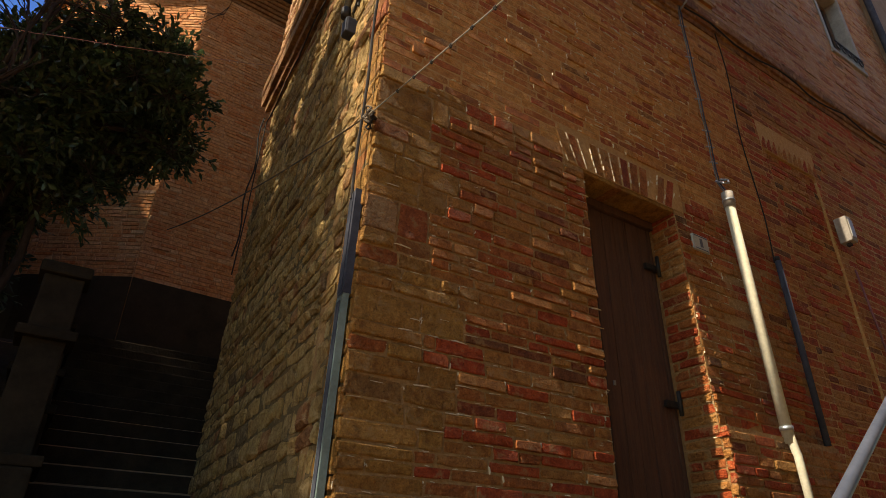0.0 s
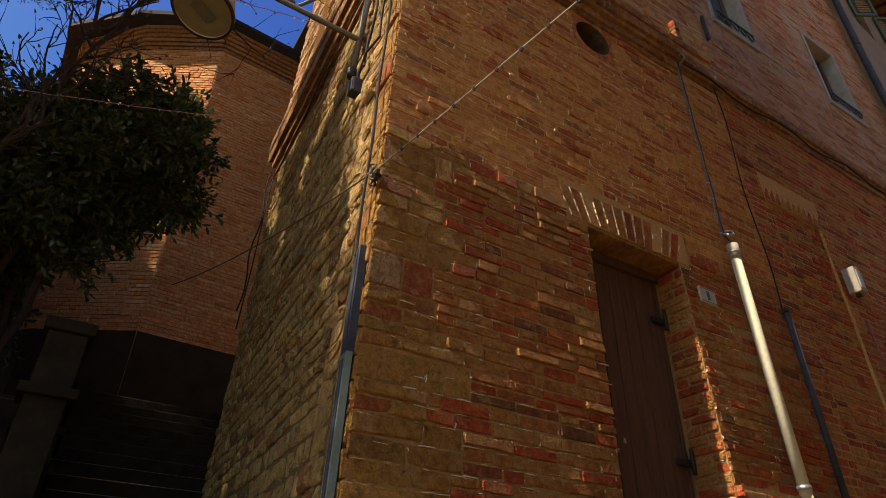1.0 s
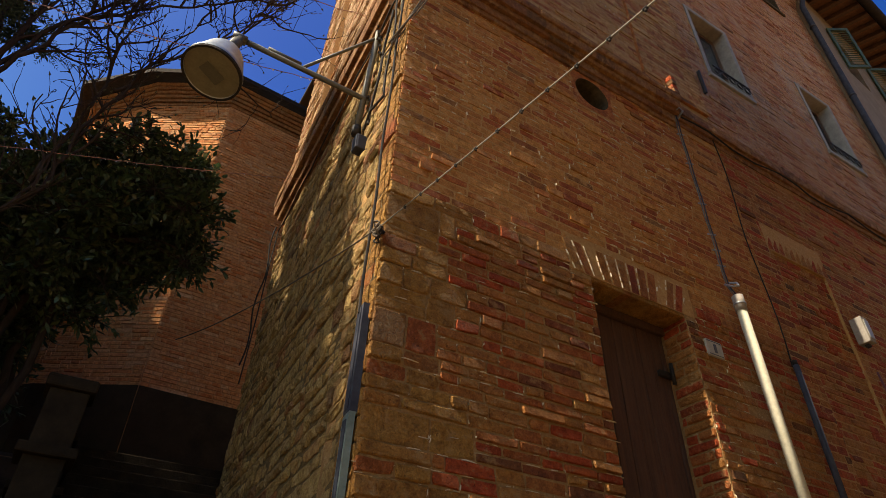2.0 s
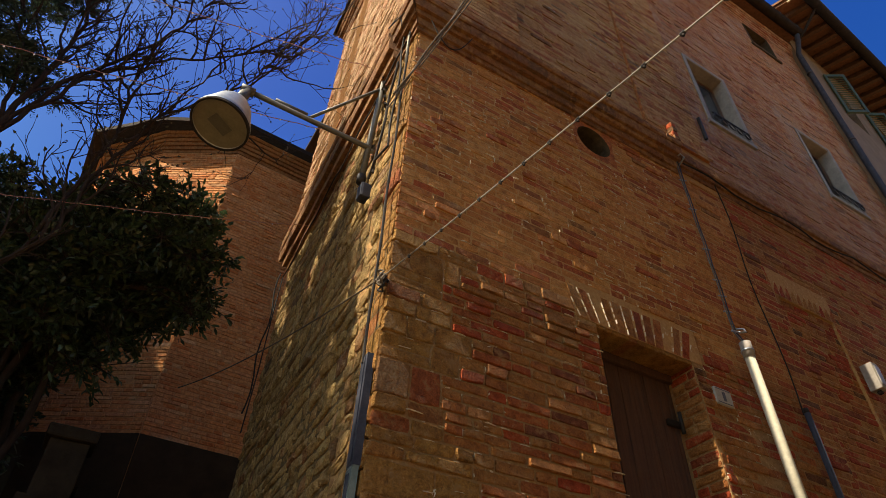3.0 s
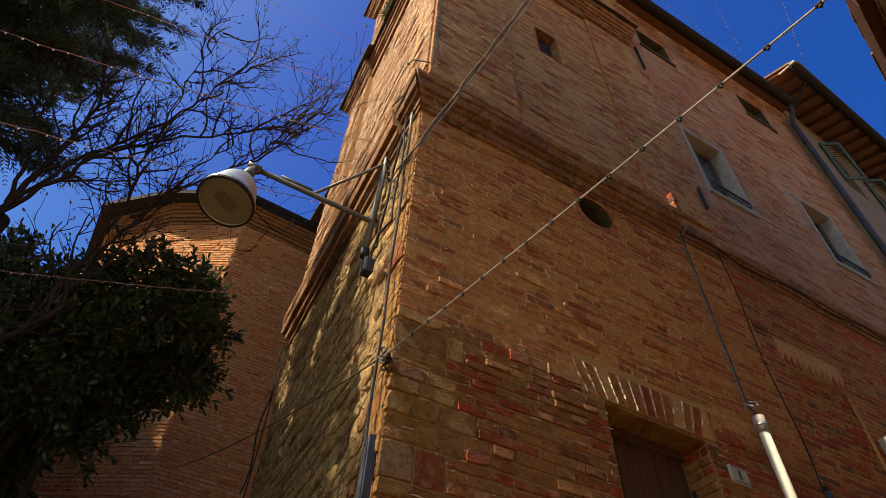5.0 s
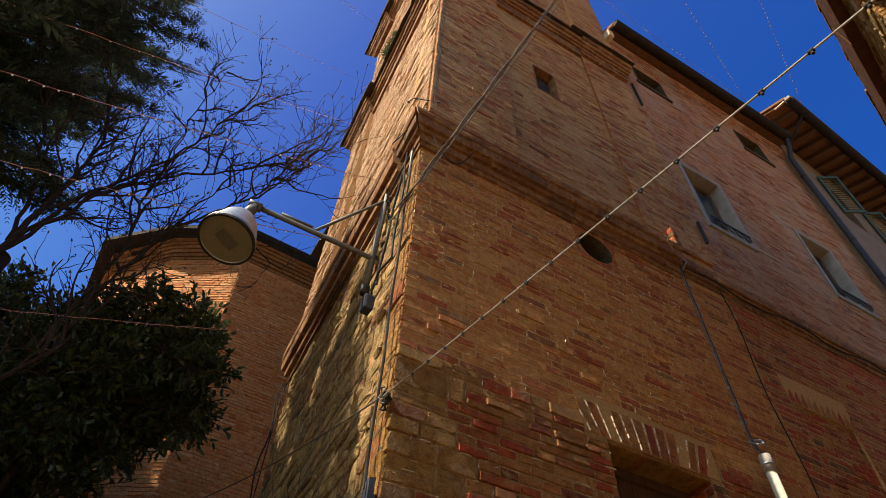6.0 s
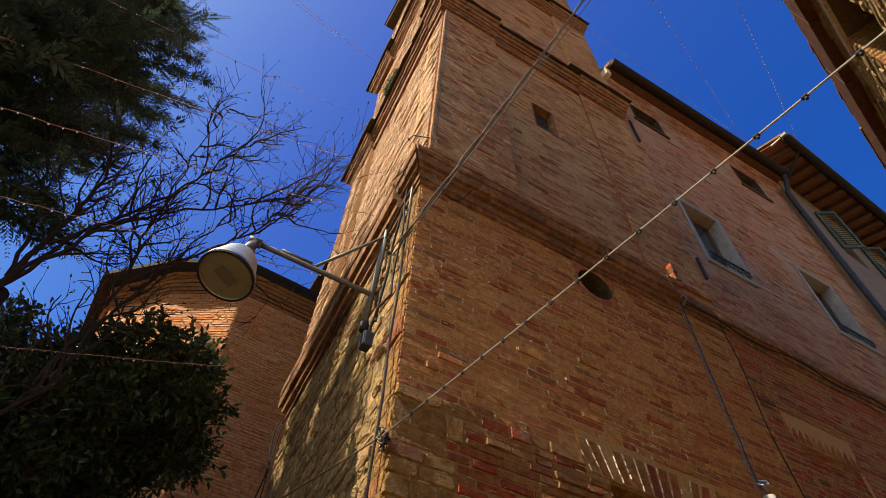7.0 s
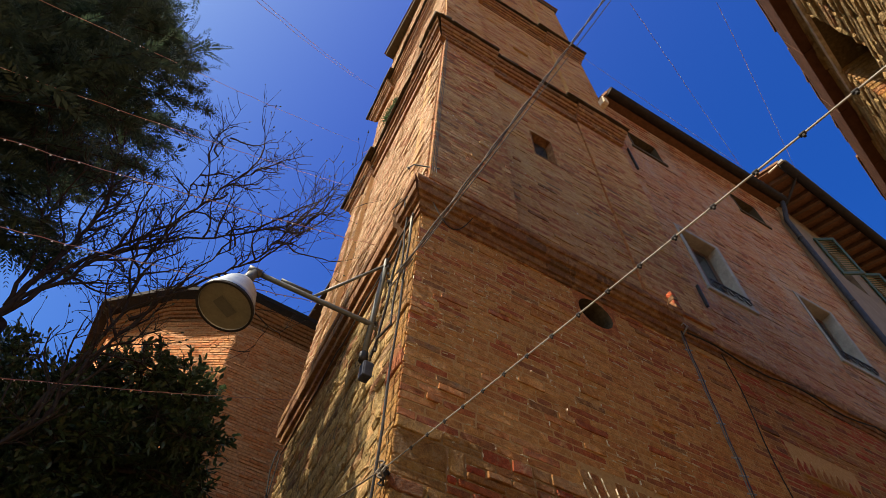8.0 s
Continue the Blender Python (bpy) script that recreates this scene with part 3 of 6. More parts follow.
def build_tower():
    tower = thing("bell_tower", (1.8, 1.7, 0), "tall old brick bell tower with stone quoins and worn mouldings", "tower")
    foot_wall = slab_with_holes("lower_front_wall", FRONT, 0.02, RIGHT, -0.3, 4.1, 0.45, [DOOR], M_LOW_MORTAR, tower, "sandstone quoins and red brick with eroded joints")
    front = slab_with_holes("front_wall", FRONT, 0.02, RIGHT, 4.1, 12.0, 0.45, [OCULUS, SQUARE], M_MORTAR, tower, "brown brick wall with pale lime joints")
    side = slab_with_holes("side_wall", SIDE, 0.03, BACK, -0.3, 12.0, 0.45, [], M_SIDE_MORTAR, tower, "rubble stone wall, brick above the moulding")
    upper = slab_with_holes("upper_front_wall", FRONT, 0.02, RIGHT, 12.0, 20.3, 0.45, [SLIT], M_MORTAR, tower, "brick wall of the upper stage")
    uside = slab_with_holes("upper_side_wall", SIDE, 0.03, BACK, 12.0, 20.3, 0.45, [], M_MORTAR, tower)
    part("back_wall", box_bm(0.6, RIGHT, BACK - 0.5, BACK - 0.05, -0.3, 20.3), M_BRICKUP, tower)
    part("far_wall", box_bm(RIGHT - 0.5, RIGHT - 0.01, 0.5, BACK - 0.5, -0.3, 20.3), M_BRICKUP, tower)
    # lower front: stone quoins by the corner, brick beyond
    head = (1.36, 2.56, 3.985, 4.25)
    holes = [DOOR, OCULUS, head]
    quoins, low = mixed_corner(0.5, 0.8, 4.1, RIGHT, holes, 3)
    lay(FRONT, quoins, foot_wall, ("stone_block", "block_facing"), (M_STONE, M_STONE1), (0.002, 0.014), 0.006, 0.001, (0, 1, 1.4, 4.2), 21)
    lay(FRONT, low, foot_wall, ("brick", "brick_facing"), (M_BRICK, M_BRICK1), (0.002, 0.015), 0.004, 0.001, (0.3, 1.52, 2.2, 4.1), 22, 300)
    mid = courses(0.0, RIGHT, 4.1, 6.34, (0.056, 0.07), STRETCH, 0.011, holes, seed=9)
    lay(FRONT, mid, front, ("brick", "brick_facing"), (M_BRICKMID, M_BRICK1), (0.0006, 0.0036), 0.0016, 0.0005, None, 23)
    lime_crusts(quoins + low, foot_wall, 0.75, 7)
    lime_crusts(mid, front, 0.6, 8)
    # plinth beyond the door, standing proud with a ledge
    foot = slab_with_holes("plinth", PLINTH, 2.46, RIGHT, -0.3, 2.40, 0.10, [], M_LOW_MORTAR, tower, "projecting brick plinth with a worn ledge")
    cells = courses(2.46, RIGHT, 1.4, 2.40, (0.058, 0.072), STRETCH, 0.012, (), seed=64)
    lay(PLINTH, cells, foot, ("brick", "brick_facing"), (M_BRICK, M_BRICK1), (0.002, 0.012), 0.006, 0.002, None, 65)
    end = Face((2.46, 0, 0), (0, -1, 0), (-1, 0, 0))
    lay(end, courses(0.0, 0.096, 1.4, 2.40, (0.058, 0.072), [(0.2, 0.3)], 0.01, (), seed=66), foot, ("brick", "end_facing"), (M_BRICK, M_BRICK1), (0.003, 0.012), 0.006, 0.002, None, 67)
    # flat arch of upright bricks over the door
    n = 13
    solid("arch_bed", *quad_block(FRONT, 1.36, 2.56, 3.987, 4.245, 0.004), M_MORTAR, front, "pale mortar of the flat arch")
    for k in range(n):
        a0, a1 = 1.40 + 1.12 * k / n, 1.40 + 1.12 * (k + 1) / n
        lean = 0.10 * ((k + 0.5) / n - 0.5) * 2
        r = random.Random(70 + k)
        pts = []
        tip = 0.005 + r.uniform(-0.002, 0.002)
        for inset, d in ((0, -0.01), (0, tip * 0.7), (0.005, tip)):
            for u, v, su, sv in ((a0 + 0.006, 3.988, 1, 1), (a1 - 0.006, 3.988, -1, 1), (a1 - 0.006 + lean, 4.238, -1, -1), (a0 + 0.006 + lean, 4.238, 1, -1)):
                pts.append(FRONT.at(u + su * inset, v + sv * inset, d))
        o = pts[0].copy()
        ob = new("brick", mesh_of("brick", [p - o for p in pts], BLOCK_FACES, M_BRICK1))
        ob.location = o
        under(ob, front)
    verts, faces = [], []
    r = random.Random(99)
    for k in range(n + 1):
        a0, lean = 1.40 + 1.12 * k / n, 0.10 * (k / n - 0.5) * 2
        for j in range(5):
            if r.random() < (0.35 if k < 9 else 0.85):
                continue
            s0, s1 = j / 5 + r.uniform(0, 0.05), (j + 1) / 5 - r.uniform(0, 0.06)
            m = len(verts)
            for wd, d in ((0.004, 0.0), (r.uniform(0.001, 0.003), r.uniform(0.007, 0.014))):
                for s, e in ((s0, -1), (s0, 1), (s1, 1), (s1, -1)):
                    verts.append(FRONT.at(a0 + lean * s + e * wd + r.uniform(-0.0015, 0.0015), 3.993 + 0.24 * s, d))
            faces += [(m, m + 1, m + 5, m + 4), (m + 1, m + 2, m + 6, m + 5), (m + 2, m + 3, m + 7, m + 6), (m + 3, m, m + 4, m + 7), (m + 4, m + 5, m + 6, m + 7)]
    ob = solid("joint_lime", verts, faces, M_LIME, front, "white lime ridges between the arch bricks")
    ob["kind"] = "stuff"
    # stages above the moulding
    sq = [SQUARE]
    pan = courses(1.1, 2.77, 6.9, 11.42, (0.056, 0.068), STRETCH, 0.01, sq, seed=12)
    lay(FRONT, pan, front, ("brick", "panel_facing"), (M_BRICKUP, M_BRICK1), (0.0006, 0.0038), 0.0016, 0.0005, None, 24)
    for a, b, s in ((0.0, 1.1, 31), (2.77, RIGHT, 32)):
        strip = FRONT_L if a == 0 else FRONT_R
        les = slab_with_holes("pilaster", strip, a + (0.02 if a == 0 else 0.0), b, 6.9, 11.45, 0.09, [], M_BRICKUP, tower, "flat brick pilaster strip")
        lay(strip, courses(a, b, 6.9, 11.42, (0.056, 0.068), STRETCH, 0.01, (), seed=s), les, ("brick", "brick_facing"), (M_BRICKUP, M_BRICK1), (0.0006, 0.0038), 0.0016, 0.0005, None, s)
    for f, v0, v1, s in ((FRONT, 12.0, 15.7, 41), (FRONT, 16.2, 20.3, 42)):
        lay(f, courses(0.0, RIGHT, v0, v1, (0.058, 0.07), STRETCH, 0.01, [SLIT], seed=s), upper, ("brick", "brick_facing"), (M_BRICKUP, M_BRICK1), (0.0006, 0.0038), 0.0016, 0.0005, None, s)
    for a, b, s in ((0.0, 0.95, 43), (2.85, RIGHT, 44)):
        for v0, v1 in ((12.0, 15.66), (16.2, 20.28)):
            strip = Face((0, -0.06, 0), (1, 0, 0), (0, -1, 0), FRONT.lean)
            les = slab_with_holes("upper_pilaster", strip, a + (0.02 if a == 0 else 0), b, v0, v1, 0.08, [], M_MORTAR, tower)
            lay(strip, courses(a, b, v0, v1, (0.058, 0.07), STRETCH, 0.01, (), seed=s), les, ("brick", "brick_facing"), (M_BRICKUP, M_BRICK1), (0.0006, 0.0038), 0.0016, 0.0005, None, s)
    # side wall: rubble below, brick above
    rub = courses(0.24, BACK, 0.9, 6.36, (0.06, 0.15), RUB, 0.018, (), seed=51)
    lay(SIDE, rub, side, ("stone", "rubble_facing"), (M_RUBBLE, M_RUBBLE1), (0.001, 0.024), 0.022, 0.005, (0, 1.5, 1.7, 4.0), 52, 300, 2.4)
    lay(SIDE, courses(0.0, 0.25, 0.9, 6.36, (0.055, 0.17), [(0.12, 0.25)], 0.012, (), seed=59, edge=0.0), side, ("stone_block", "quoin_facing"), (M_STONE, M_STONE1), (0.002, 0.01), 0.01, 0.003, None, 59)
    sb = courses(0.0, 2.75, 6.85, 11.42, (0.056, 0.07), STRETCH, 0.011, (), seed=53)
    lay(SIDE, sb, side, ("brick", "brick_facing"), (M_SIDEUP, M_BRICK1), (0.002, 0.011), 0.004, 0.003, None, 54)
    for a, b, s in ((2.62, 2.86, 55), (3.05, BACK, 56)):
        les = slab_with_holes("side_pilaster", SIDE_L, a, b, 6.9, 11.45, 0.09, [], M_MORTAR, tower)
        lay(SIDE_L, courses(a, b, 6.9, 11.42, (0.056, 0.07), [(0.2, 0.26)], 0.011, (), seed=s), les, ("brick", "brick_facing"), (M_SIDEUP, M_BRICK1), (0.004, 0.016), 0.006, 0.004, None, s)
    for v0, v1, s in ((12.0, 15.7, 57), (16.2, 20.3, 58)):
        lay(SIDE, courses(0.0, BACK, v0, v1, (0.058, 0.07), STRETCH, 0.01, (), seed=s), uside, ("brick", "brick_facing"), (M_SIDEUP, M_BRICK1), (0.004, 0.014), 0.006, 0.004, None, s)
    # mouldings
    brick_cornice("string_moulding", FRONT, CORN1, 0.0, 3.06, M_MOULD, tower, "worn brick string moulding", 5)
    brick_cornice("string_moulding", SIDE, CORN1, 0.0, 0.30, M_MOULD, tower, "broken end of the brick moulding", 6, "inner")
    brick_cornice("string_moulding", SIDE, CORN1B, 0.32, BACK, M_MOULD, tower, "", 7, "flush", None, 1.0)
    brick_cornice("small_moulding", FRONT, STRING, 3.06, RIGHT, M_MOULD, tower, "", 8, "flush")
    for k, (u0, u1, d) in enumerate(((0.0, 1.12, 0.07), (1.12, 2.75, 0.0), (2.75, RIGHT, 0.05))):
        for name, dz in (("cornice", 0.0), ("top_cornice", 4.25)):
            steps = lifted(CORN2, dz, d)
            brick_cornice(name, FRONT, steps, u0, u1, M_MOULD, tower, "moulded brick cornice", 10 + k, None if k == 0 else "flush", (11.88 + dz, 0.21 + d), 0.4 if k == 2 else 0.0)
    brick_cornice("panel_band", FRONT, BAND, 1.1, 2.76, M_MOULD, tower, "", 15, "flush")
    for k, (u0, u1, d) in enumerate(((0.0, 0.35, 0.07), (0.35, 2.6, 0.0), (2.6, BACK, 0.07))):
        for name, dz in (("side_cornice", 0.0), ("side_top_cornice", 4.25)):
            steps = lifted(CORN2, dz, d)
            brick_cornice(name, SIDE, steps, u0, u1, M_MOULD, tower, "moulded brick cornice", 20 + k, "inner" if k == 0 else "flush", (11.884 + dz, 0.21 + d), 1.0 if k == 2 else 0.0)
    brick_cornice("side_panel_band", SIDE, BAND, 0.0, 2.6, M_MOULD, tower, "", 25, "flush")
    # lit brick stub at the moulding's step
    for k in range(5):
        part("brick", box_bm(3.065 + 0.004 * k, 3.15, -0.104 - 0.006 * (k % 2), -0.005, 6.74 + 0.073 * k, 6.803 + 0.073 * k, 0.008), M_BRICK1, front)
    # cap
    cap = bmesh.new()
    box_bm(0.16, RIGHT + 0.08, -0.1, BACK, 20.3, 20.5, 0.02, cap)
    part("cap_course", cap, M_DRIP, tower)
    c = ((0.12, -0.14, 20.5), (3.84, -0.14, 20.5), (3.84, 3.54, 20.5), (0.12, 3.54, 20.5), (1.9, 1.7, 21.9))
    solid("roof", c, [(0, 1, 4), (1, 2, 4), (2, 3, 4), (3, 0, 4), (3, 2, 1, 0)], M_TILE, tower, "low pyramid roof of clay tiles")
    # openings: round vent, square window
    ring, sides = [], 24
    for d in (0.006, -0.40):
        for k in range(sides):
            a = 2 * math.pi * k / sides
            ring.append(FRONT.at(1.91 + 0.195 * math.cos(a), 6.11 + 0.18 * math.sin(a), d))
    for k in range(sides):
        a = 2 * math.pi * k / sides
        s = 0.238 / max(abs(math.cos(a)), abs(math.sin(a)))
        ring.append(FRONT.at(1.91 + s * math.cos(a), 6.11 + s * math.sin(a), 0.0045))
    rim = ring[:sides] + ring[2 * sides:]
    vent = solid("round_vent", rim, [(sides + k, sides + (k + 1) % sides, (k + 1) % sides, k) for k in range(sides)], M_BRICKMID, tower, "round brick vent hole")
    # lining and back board are coloured dark to stand in for the hole's shade
    solid("lining", ring[:2 * sides], [(k, (k + 1) % sides, sides + (k + 1) % sides, sides + k) for k in range(sides)], M_DRIP, vent, "lining darkened for the shade in the hole")
    part("vent_back", box_bm(1.66, 2.16, 0.40, 0.43, 5.86, 6.36), M_DARK, tower)
    part("window_pane", box_bm(1.60, 2.03, 0.12, 0.14, 9.08, 9.9), M_GLASS, tower)
    for b in ((1.631, 1.645, -0.008, 0.118, 9.12, 9.86), (1.985, 1.999, -0.008, 0.118, 9.12, 9.86), (1.645, 1.985, -0.008, 0.118, 9.845, 9.859), (1.645, 1.985, -0.012, 0.118, 9.121, 9.135)):
        part("window_lining", box_bm(*b, 0.003), M_MOULD, tower)
    part("window_frame", box_bm(1.645, 1.985, 0.09, 0.117, 9.136, 9.17), M_IRON, tower)
    part("slit_back", box_bm(1.7, 2.14, 0.3, 0.33, 13.66, 13.96), M_DARK, tower)
    return tower


def quad_block(face, u0, u1, v0, v1, d):
    pts = [face.at(u, v, k) for k in (-0.02, d) for u, v in ((u0, v0), (u1, v0), (u1, v1), (u0, v1))]
    return pts, [(4, 5, 6, 7), (0, 1, 5, 4), (1, 2, 6, 5), (2, 3, 7, 6), (3, 0, 4, 7)]


tower = build_tower()


def build_door():
    door = thing("door_1", (1.95, 0.22, 1.55), "dark stained plank door set back in a brick opening", "door", kind="structure")
    x, k = 1.548, 0
    while x < 2.44:
        w = min(rng.uniform(0.11, 0.14), 2.446 - x)
        part("plank", box_bm(x, x + w - 0.006, 0.235 + rng.uniform(0, 0.006), 0.28, 1.56, 3.975, 0.004), M_DOOR, door)
        x += w
    part("top_rail", box_bm(1.545, 2.446, 0.285, 0.32, 3.6, 3.75, 0.004), M_DOOR, door)
    part("frame_head", box_bm(1.545, 2.446, 0.20, 0.234, 3.90, 3.98, 0.005), M_DOOR, door)
    for z in (3.55, 2.55):
        h = part("hinge", box_bm(2.31, 2.442, 0.205, 0.232, z, z + 0.045, 0.004), M_IRON, door, "black iron strap hinge")
        bar("hinge_pin", [(2.42, 0.19, z - 0.05), (2.42, 0.19, z + 0.11)], 0.014, M_IRON, h)
    part("keyhole_plate", box_bm(1.86, 1.88, 0.228, 0.236, 2.62, 2.65, 0.002), M_ZINC, door)
    # brick reveals of the opening
    for name, f, u0, u1 in (("jamb", Face((2.45, 0, 0), (0, -1, 0), (-1, 0, 0), lambda u, v: Vector((0, -bulge(2.45, v) * (u + 0.225) / 0.225, 0))), -0.225, -0.0), ("jamb", Face((1.54, 0, 0), (0, 1, 0), (1, 0, 0)), 0.0, 0.225)):
        cells = courses(u0, u1, 1.56, 3.965, (0.058, 0.072), [(0.10, 0.16), (0.2, 0.26)], 0.012, (), seed=61)
        lay(f, cells, tower, ("brick", "jamb_facing"), (M_BRICK, M_BRICK1), (0.006, 0.014), 0.007, 0.004, None, 62)
    for i in range(12):
        x = 1.546 + 0.0755 * i
        part("soffit_brick", box_bm(x, x + 0.069, 0.004, 0.198, 3.955 + rng.uniform(0, 0.006), 4.02, 0.005), M_STONE1, tower)
    part("threshold", box_bm(1.40, 2.62, -0.18, 0.3, 1.42, 1.55, 0.015), M_STEP, door, "worn stone threshold")


build_door()

# ---- brick house beyond the tower ----
HOUSE = Face((0, 0.004, 0), (1, 0, 0), (0, -1, 0))
W1, W2 = (4.17, 4.93, 7.96, 9.40), (6.62, 7.39, 7.96, 9.40)
U1, U2 = (4.21, 4.92, 12.10, 12.78), (6.87, 7.58, 12.10, 12.84)
RECESS = (4.06, 4.90, 2.0, 5.22)
HEND = 8.5


def window_unit(parent, w, rail, number, lining=None):
    lining = lining or M_SURROUND
    u0, u1, v0, v1 = w
    win = thing("window_%d" % number, ((u0 + u1) / 2, 0.1, v0), "small casement window, its reveal pale render or darkened for shade", "window", kind="structure")
    for name, b in (("left_reveal", (u0 + 0.001, u0 + 0.02, -0.012, 0.26, v0, v1)), ("right_reveal", (u1 - 0.02, u1 - 0.001, -0.012, 0.26, v0, v1)),
                    ("head_reveal", (u0 + 0.02, u1 - 0.02, -0.012, 0.26, v1 - 0.02, v1 - 0.001)), ("window_sill", (u0 - 0.06, u1 + 0.06, -0.03, 0.26, v0 - 0.05, v0 + 0.012))):
        part(name, box_bm(*b, 0.004), lining, win)
    t = 0.055
    for name, b in () if not rail else (("left_band", (u0 - t, u0, -0.016, -0.002, v0 - 0.05, v1 + t)), ("right_band", (u1, u1 + t, -0.016, -0.002, v0 - 0.05, v1 + t)), ("head_band", (u0, u1, -0.016, -0.002, v1, v1 + t))):
        part(name, box_bm(*b, 0.004), M_SURROUND, win, "pale rendered band round the opening")
    fr = 0.05
    for x0, x1, z0, z1 in ((u0 + 0.02, u0 + 0.02 + fr, v0 + 0.012, v1 - 0.02), (u1 - 0.02 - fr, u1 - 0.02, v0 + 0.012, v1 - 0.02), (u0 + 0.07, u1 - 0.07, v1 - 0.075, v1 - 0.02),
                           (u0 + 0.07, u1 - 0.07, v0 + 0.012, v0 + 0.07), ((u0 + u1) / 2 - 0.03, (u0 + u1) / 2 + 0.03, v0 + 0.07, v1 - 0.075)):
        part("window_frame", box_bm(x0, x1, 0.16, 0.21, z0, z1, 0.004), M_WOOD, win, "brown wooden frame")
    mid = (u0 + u1) / 2
    part("pane", box_bm(u0 + 0.07, mid - 0.03, 0.18, 0.19, v0 + 0.07, v1 - 0.075), M_GLASS, win)
    part("pane", box_bm(mid + 0.03, u1 - 0.07, 0.18, 0.19, v0 + 0.07, v1 - 0.075), M_GLASS, win)
    if rail:
        r = part("flower_rail", box_bm(u0 + 0.022, u1 - 0.022, -0.052, -0.036, v0 + 0.16, v0 + 0.176), M_IRON, win, "black wrought iron flower rail")
        n = 5
        for k in range(n):
            c = u0 + 0.09 + (u1 - u0 - 0.18) * k / (n - 1)
            ring = [(c + 0.055 * math.cos(a), -0.044, v0 + 0.095 + 0.055 * math.sin(a)) for a in [2 * math.pi * i / 12 for i in range(13)]]
            bar("scroll", ring, 0.009, M_IRON, r, sides=5)


def build_house():
    house = thing("brick_house", (6.1, 2, 0), "three storey brick house joined to the tower, with a brown gutter", "house")
    holes = [W1, W2, U1, U2, RECESS]
    wall = slab_with_holes("wall", HOUSE, RIGHT, HEND, -0.3, 13.3, 0.45, holes, M_MORTAR, house, "patched brown brick wall")
    bands = [(w[0] - 0.055, w[1] + 0.055, w[2] - 0.05, w[3] + 0.055) for w in (W1, W2)] + [U1, U2]
    head = (4.0, 4.96, 5.22, 5.50)
    for v0, v1, s, mat in ((0.8, 6.42, 81, M_BRICK), (6.76, 13.0, 82, M_HOUSEUP)):
        cells = courses(RIGHT, HEND, v0, v1, (0.057, 0.071), STRETCH, 0.011, bands + [RECESS, head], seed=s)
        lay(HOUSE, cells, wall, ("brick", "brick_facing"), (mat, M_BRICK1), (0.0008, 0.0045), 0.002, 0.001, None, s)
    blind = Face((0, 0.03, 0), (1, 0, 0), (0, -1, 0))
    slab_with_holes("blocked_doorway", blind, RECESS[0] - 0.02, RECESS[1] + 0.02, RECESS[2], RECESS[3] + 0.02, 0.3, [], M_MORTAR, house, "bricked up old doorway")
    lay(blind, courses(RECESS[0], RECESS[1], RECESS[2], RECESS[3], (0.057, 0.071), STRETCH, 0.011, (), seed=83), wall, ("brick", "infill_facing"), (M_BRICK, M_BRICK1), (0.003, 0.01), 0.005, 0.003, None, 83)
    for k in range(11):
        u = 4.0 + 0.96 * k / 11
        r = random.Random(k)
        pts = piece_points(HOUSE, (u + 0.006, u + 0.081, 5.23, 5.49), 0.012, 0.005, r, 0.002)
        o = pts[0].copy()
        ob = new("brick", mesh_of("brick", [p - o for p in pts], BLOCK_FACES, M_BRICK1))
        ob.location = o
        under(ob, wall)
    brick_cornice("string_moulding", HOUSE, STRING, RIGHT, HEND, M_MOULD, house, "worn brick string moulding", 31, "flush")
    # corbelled brick eaves and gutter
    eave = [(12.98, 13.05, 0.015), (13.05, 13.12, 0.03), (13.12, 13.19, 0.05), (13.19, 13.26, 0.07), (13.26, 13.36, 0.09)]
    brick_cornice("eaves_course", HOUSE, eave, RIGHT + 0.02, HEND, M_HOUSEUP, house, "stepped brick eaves", 32, "flush")
    verts, faces, k = [], [], 9
    for x in (3.70, 8.46):
        for rr in (0.1, 0.092):
            for i in range(k):
                a = math.pi + math.pi * i / (k - 1)
                verts.append((x, -0.32 + rr * math.cos(a), 13.45 + rr * math.sin(a)))
    for i in range(k - 1):
        faces += [(i, i + 1, 2 * k + i + 1, 2 * k + i), (k + i, 3 * k + i, 3 * k + i + 1, k + i + 1)]
    faces += [(0, 2 * k, 3 * k, k), (k - 1, 2 * k - 1, 4 * k - 1, 3 * k - 1), tuple(range(k)) , tuple(range(2 * k, 3 * k))]
    gut = solid("gutter", verts, faces, M_COPPER, house, "dark brown half round gutter")
    for i in range(9):
        x = 3.95 + 0.55 * i
        bar("gutter_bracket", [(x, -0.41, 13.45), (x, -0.415, 13.51), (x, -0.36, 13.53)], 0.008, M_IRON, gut, sides=5)
    roof = [(3.68, -0.30, 13.50), (8.5, -0.30, 13.50), (8.5, 4.2, 15.1), (3.68, 4.2, 15.1)]
    solid("roof", roof + [(x, y, z - 0.1) for x, y, z in roof], [(0, 1, 2, 3), (7, 6, 5, 4), (0, 4, 5, 1), (1, 5, 6, 2), (2, 6, 7, 3), (3, 7, 4, 0)], M_TILE, house, "clay tile roof")
    for i in range(26):
        x = 3.78 + 0.18 * i
        v, f = lathe([(0.075, 0), (0.075, 0.42)], Matrix.Translation((x, -0.36, 13.50)) @ Matrix.Rotation(radians(-70), 4, "X"), 8)
        solid("tile", v, f, M_TILE, house)
    part("end_wall", box_bm(HEND - 0.4, HEND, 0.46, 4.0, -0.3, 13.4), M_BRICKUP, house)
    part("rear_wall", box_bm(RIGHT, HEND, 4.0, 4.3, -0.3, 14.6), M_BRICKUP, house)
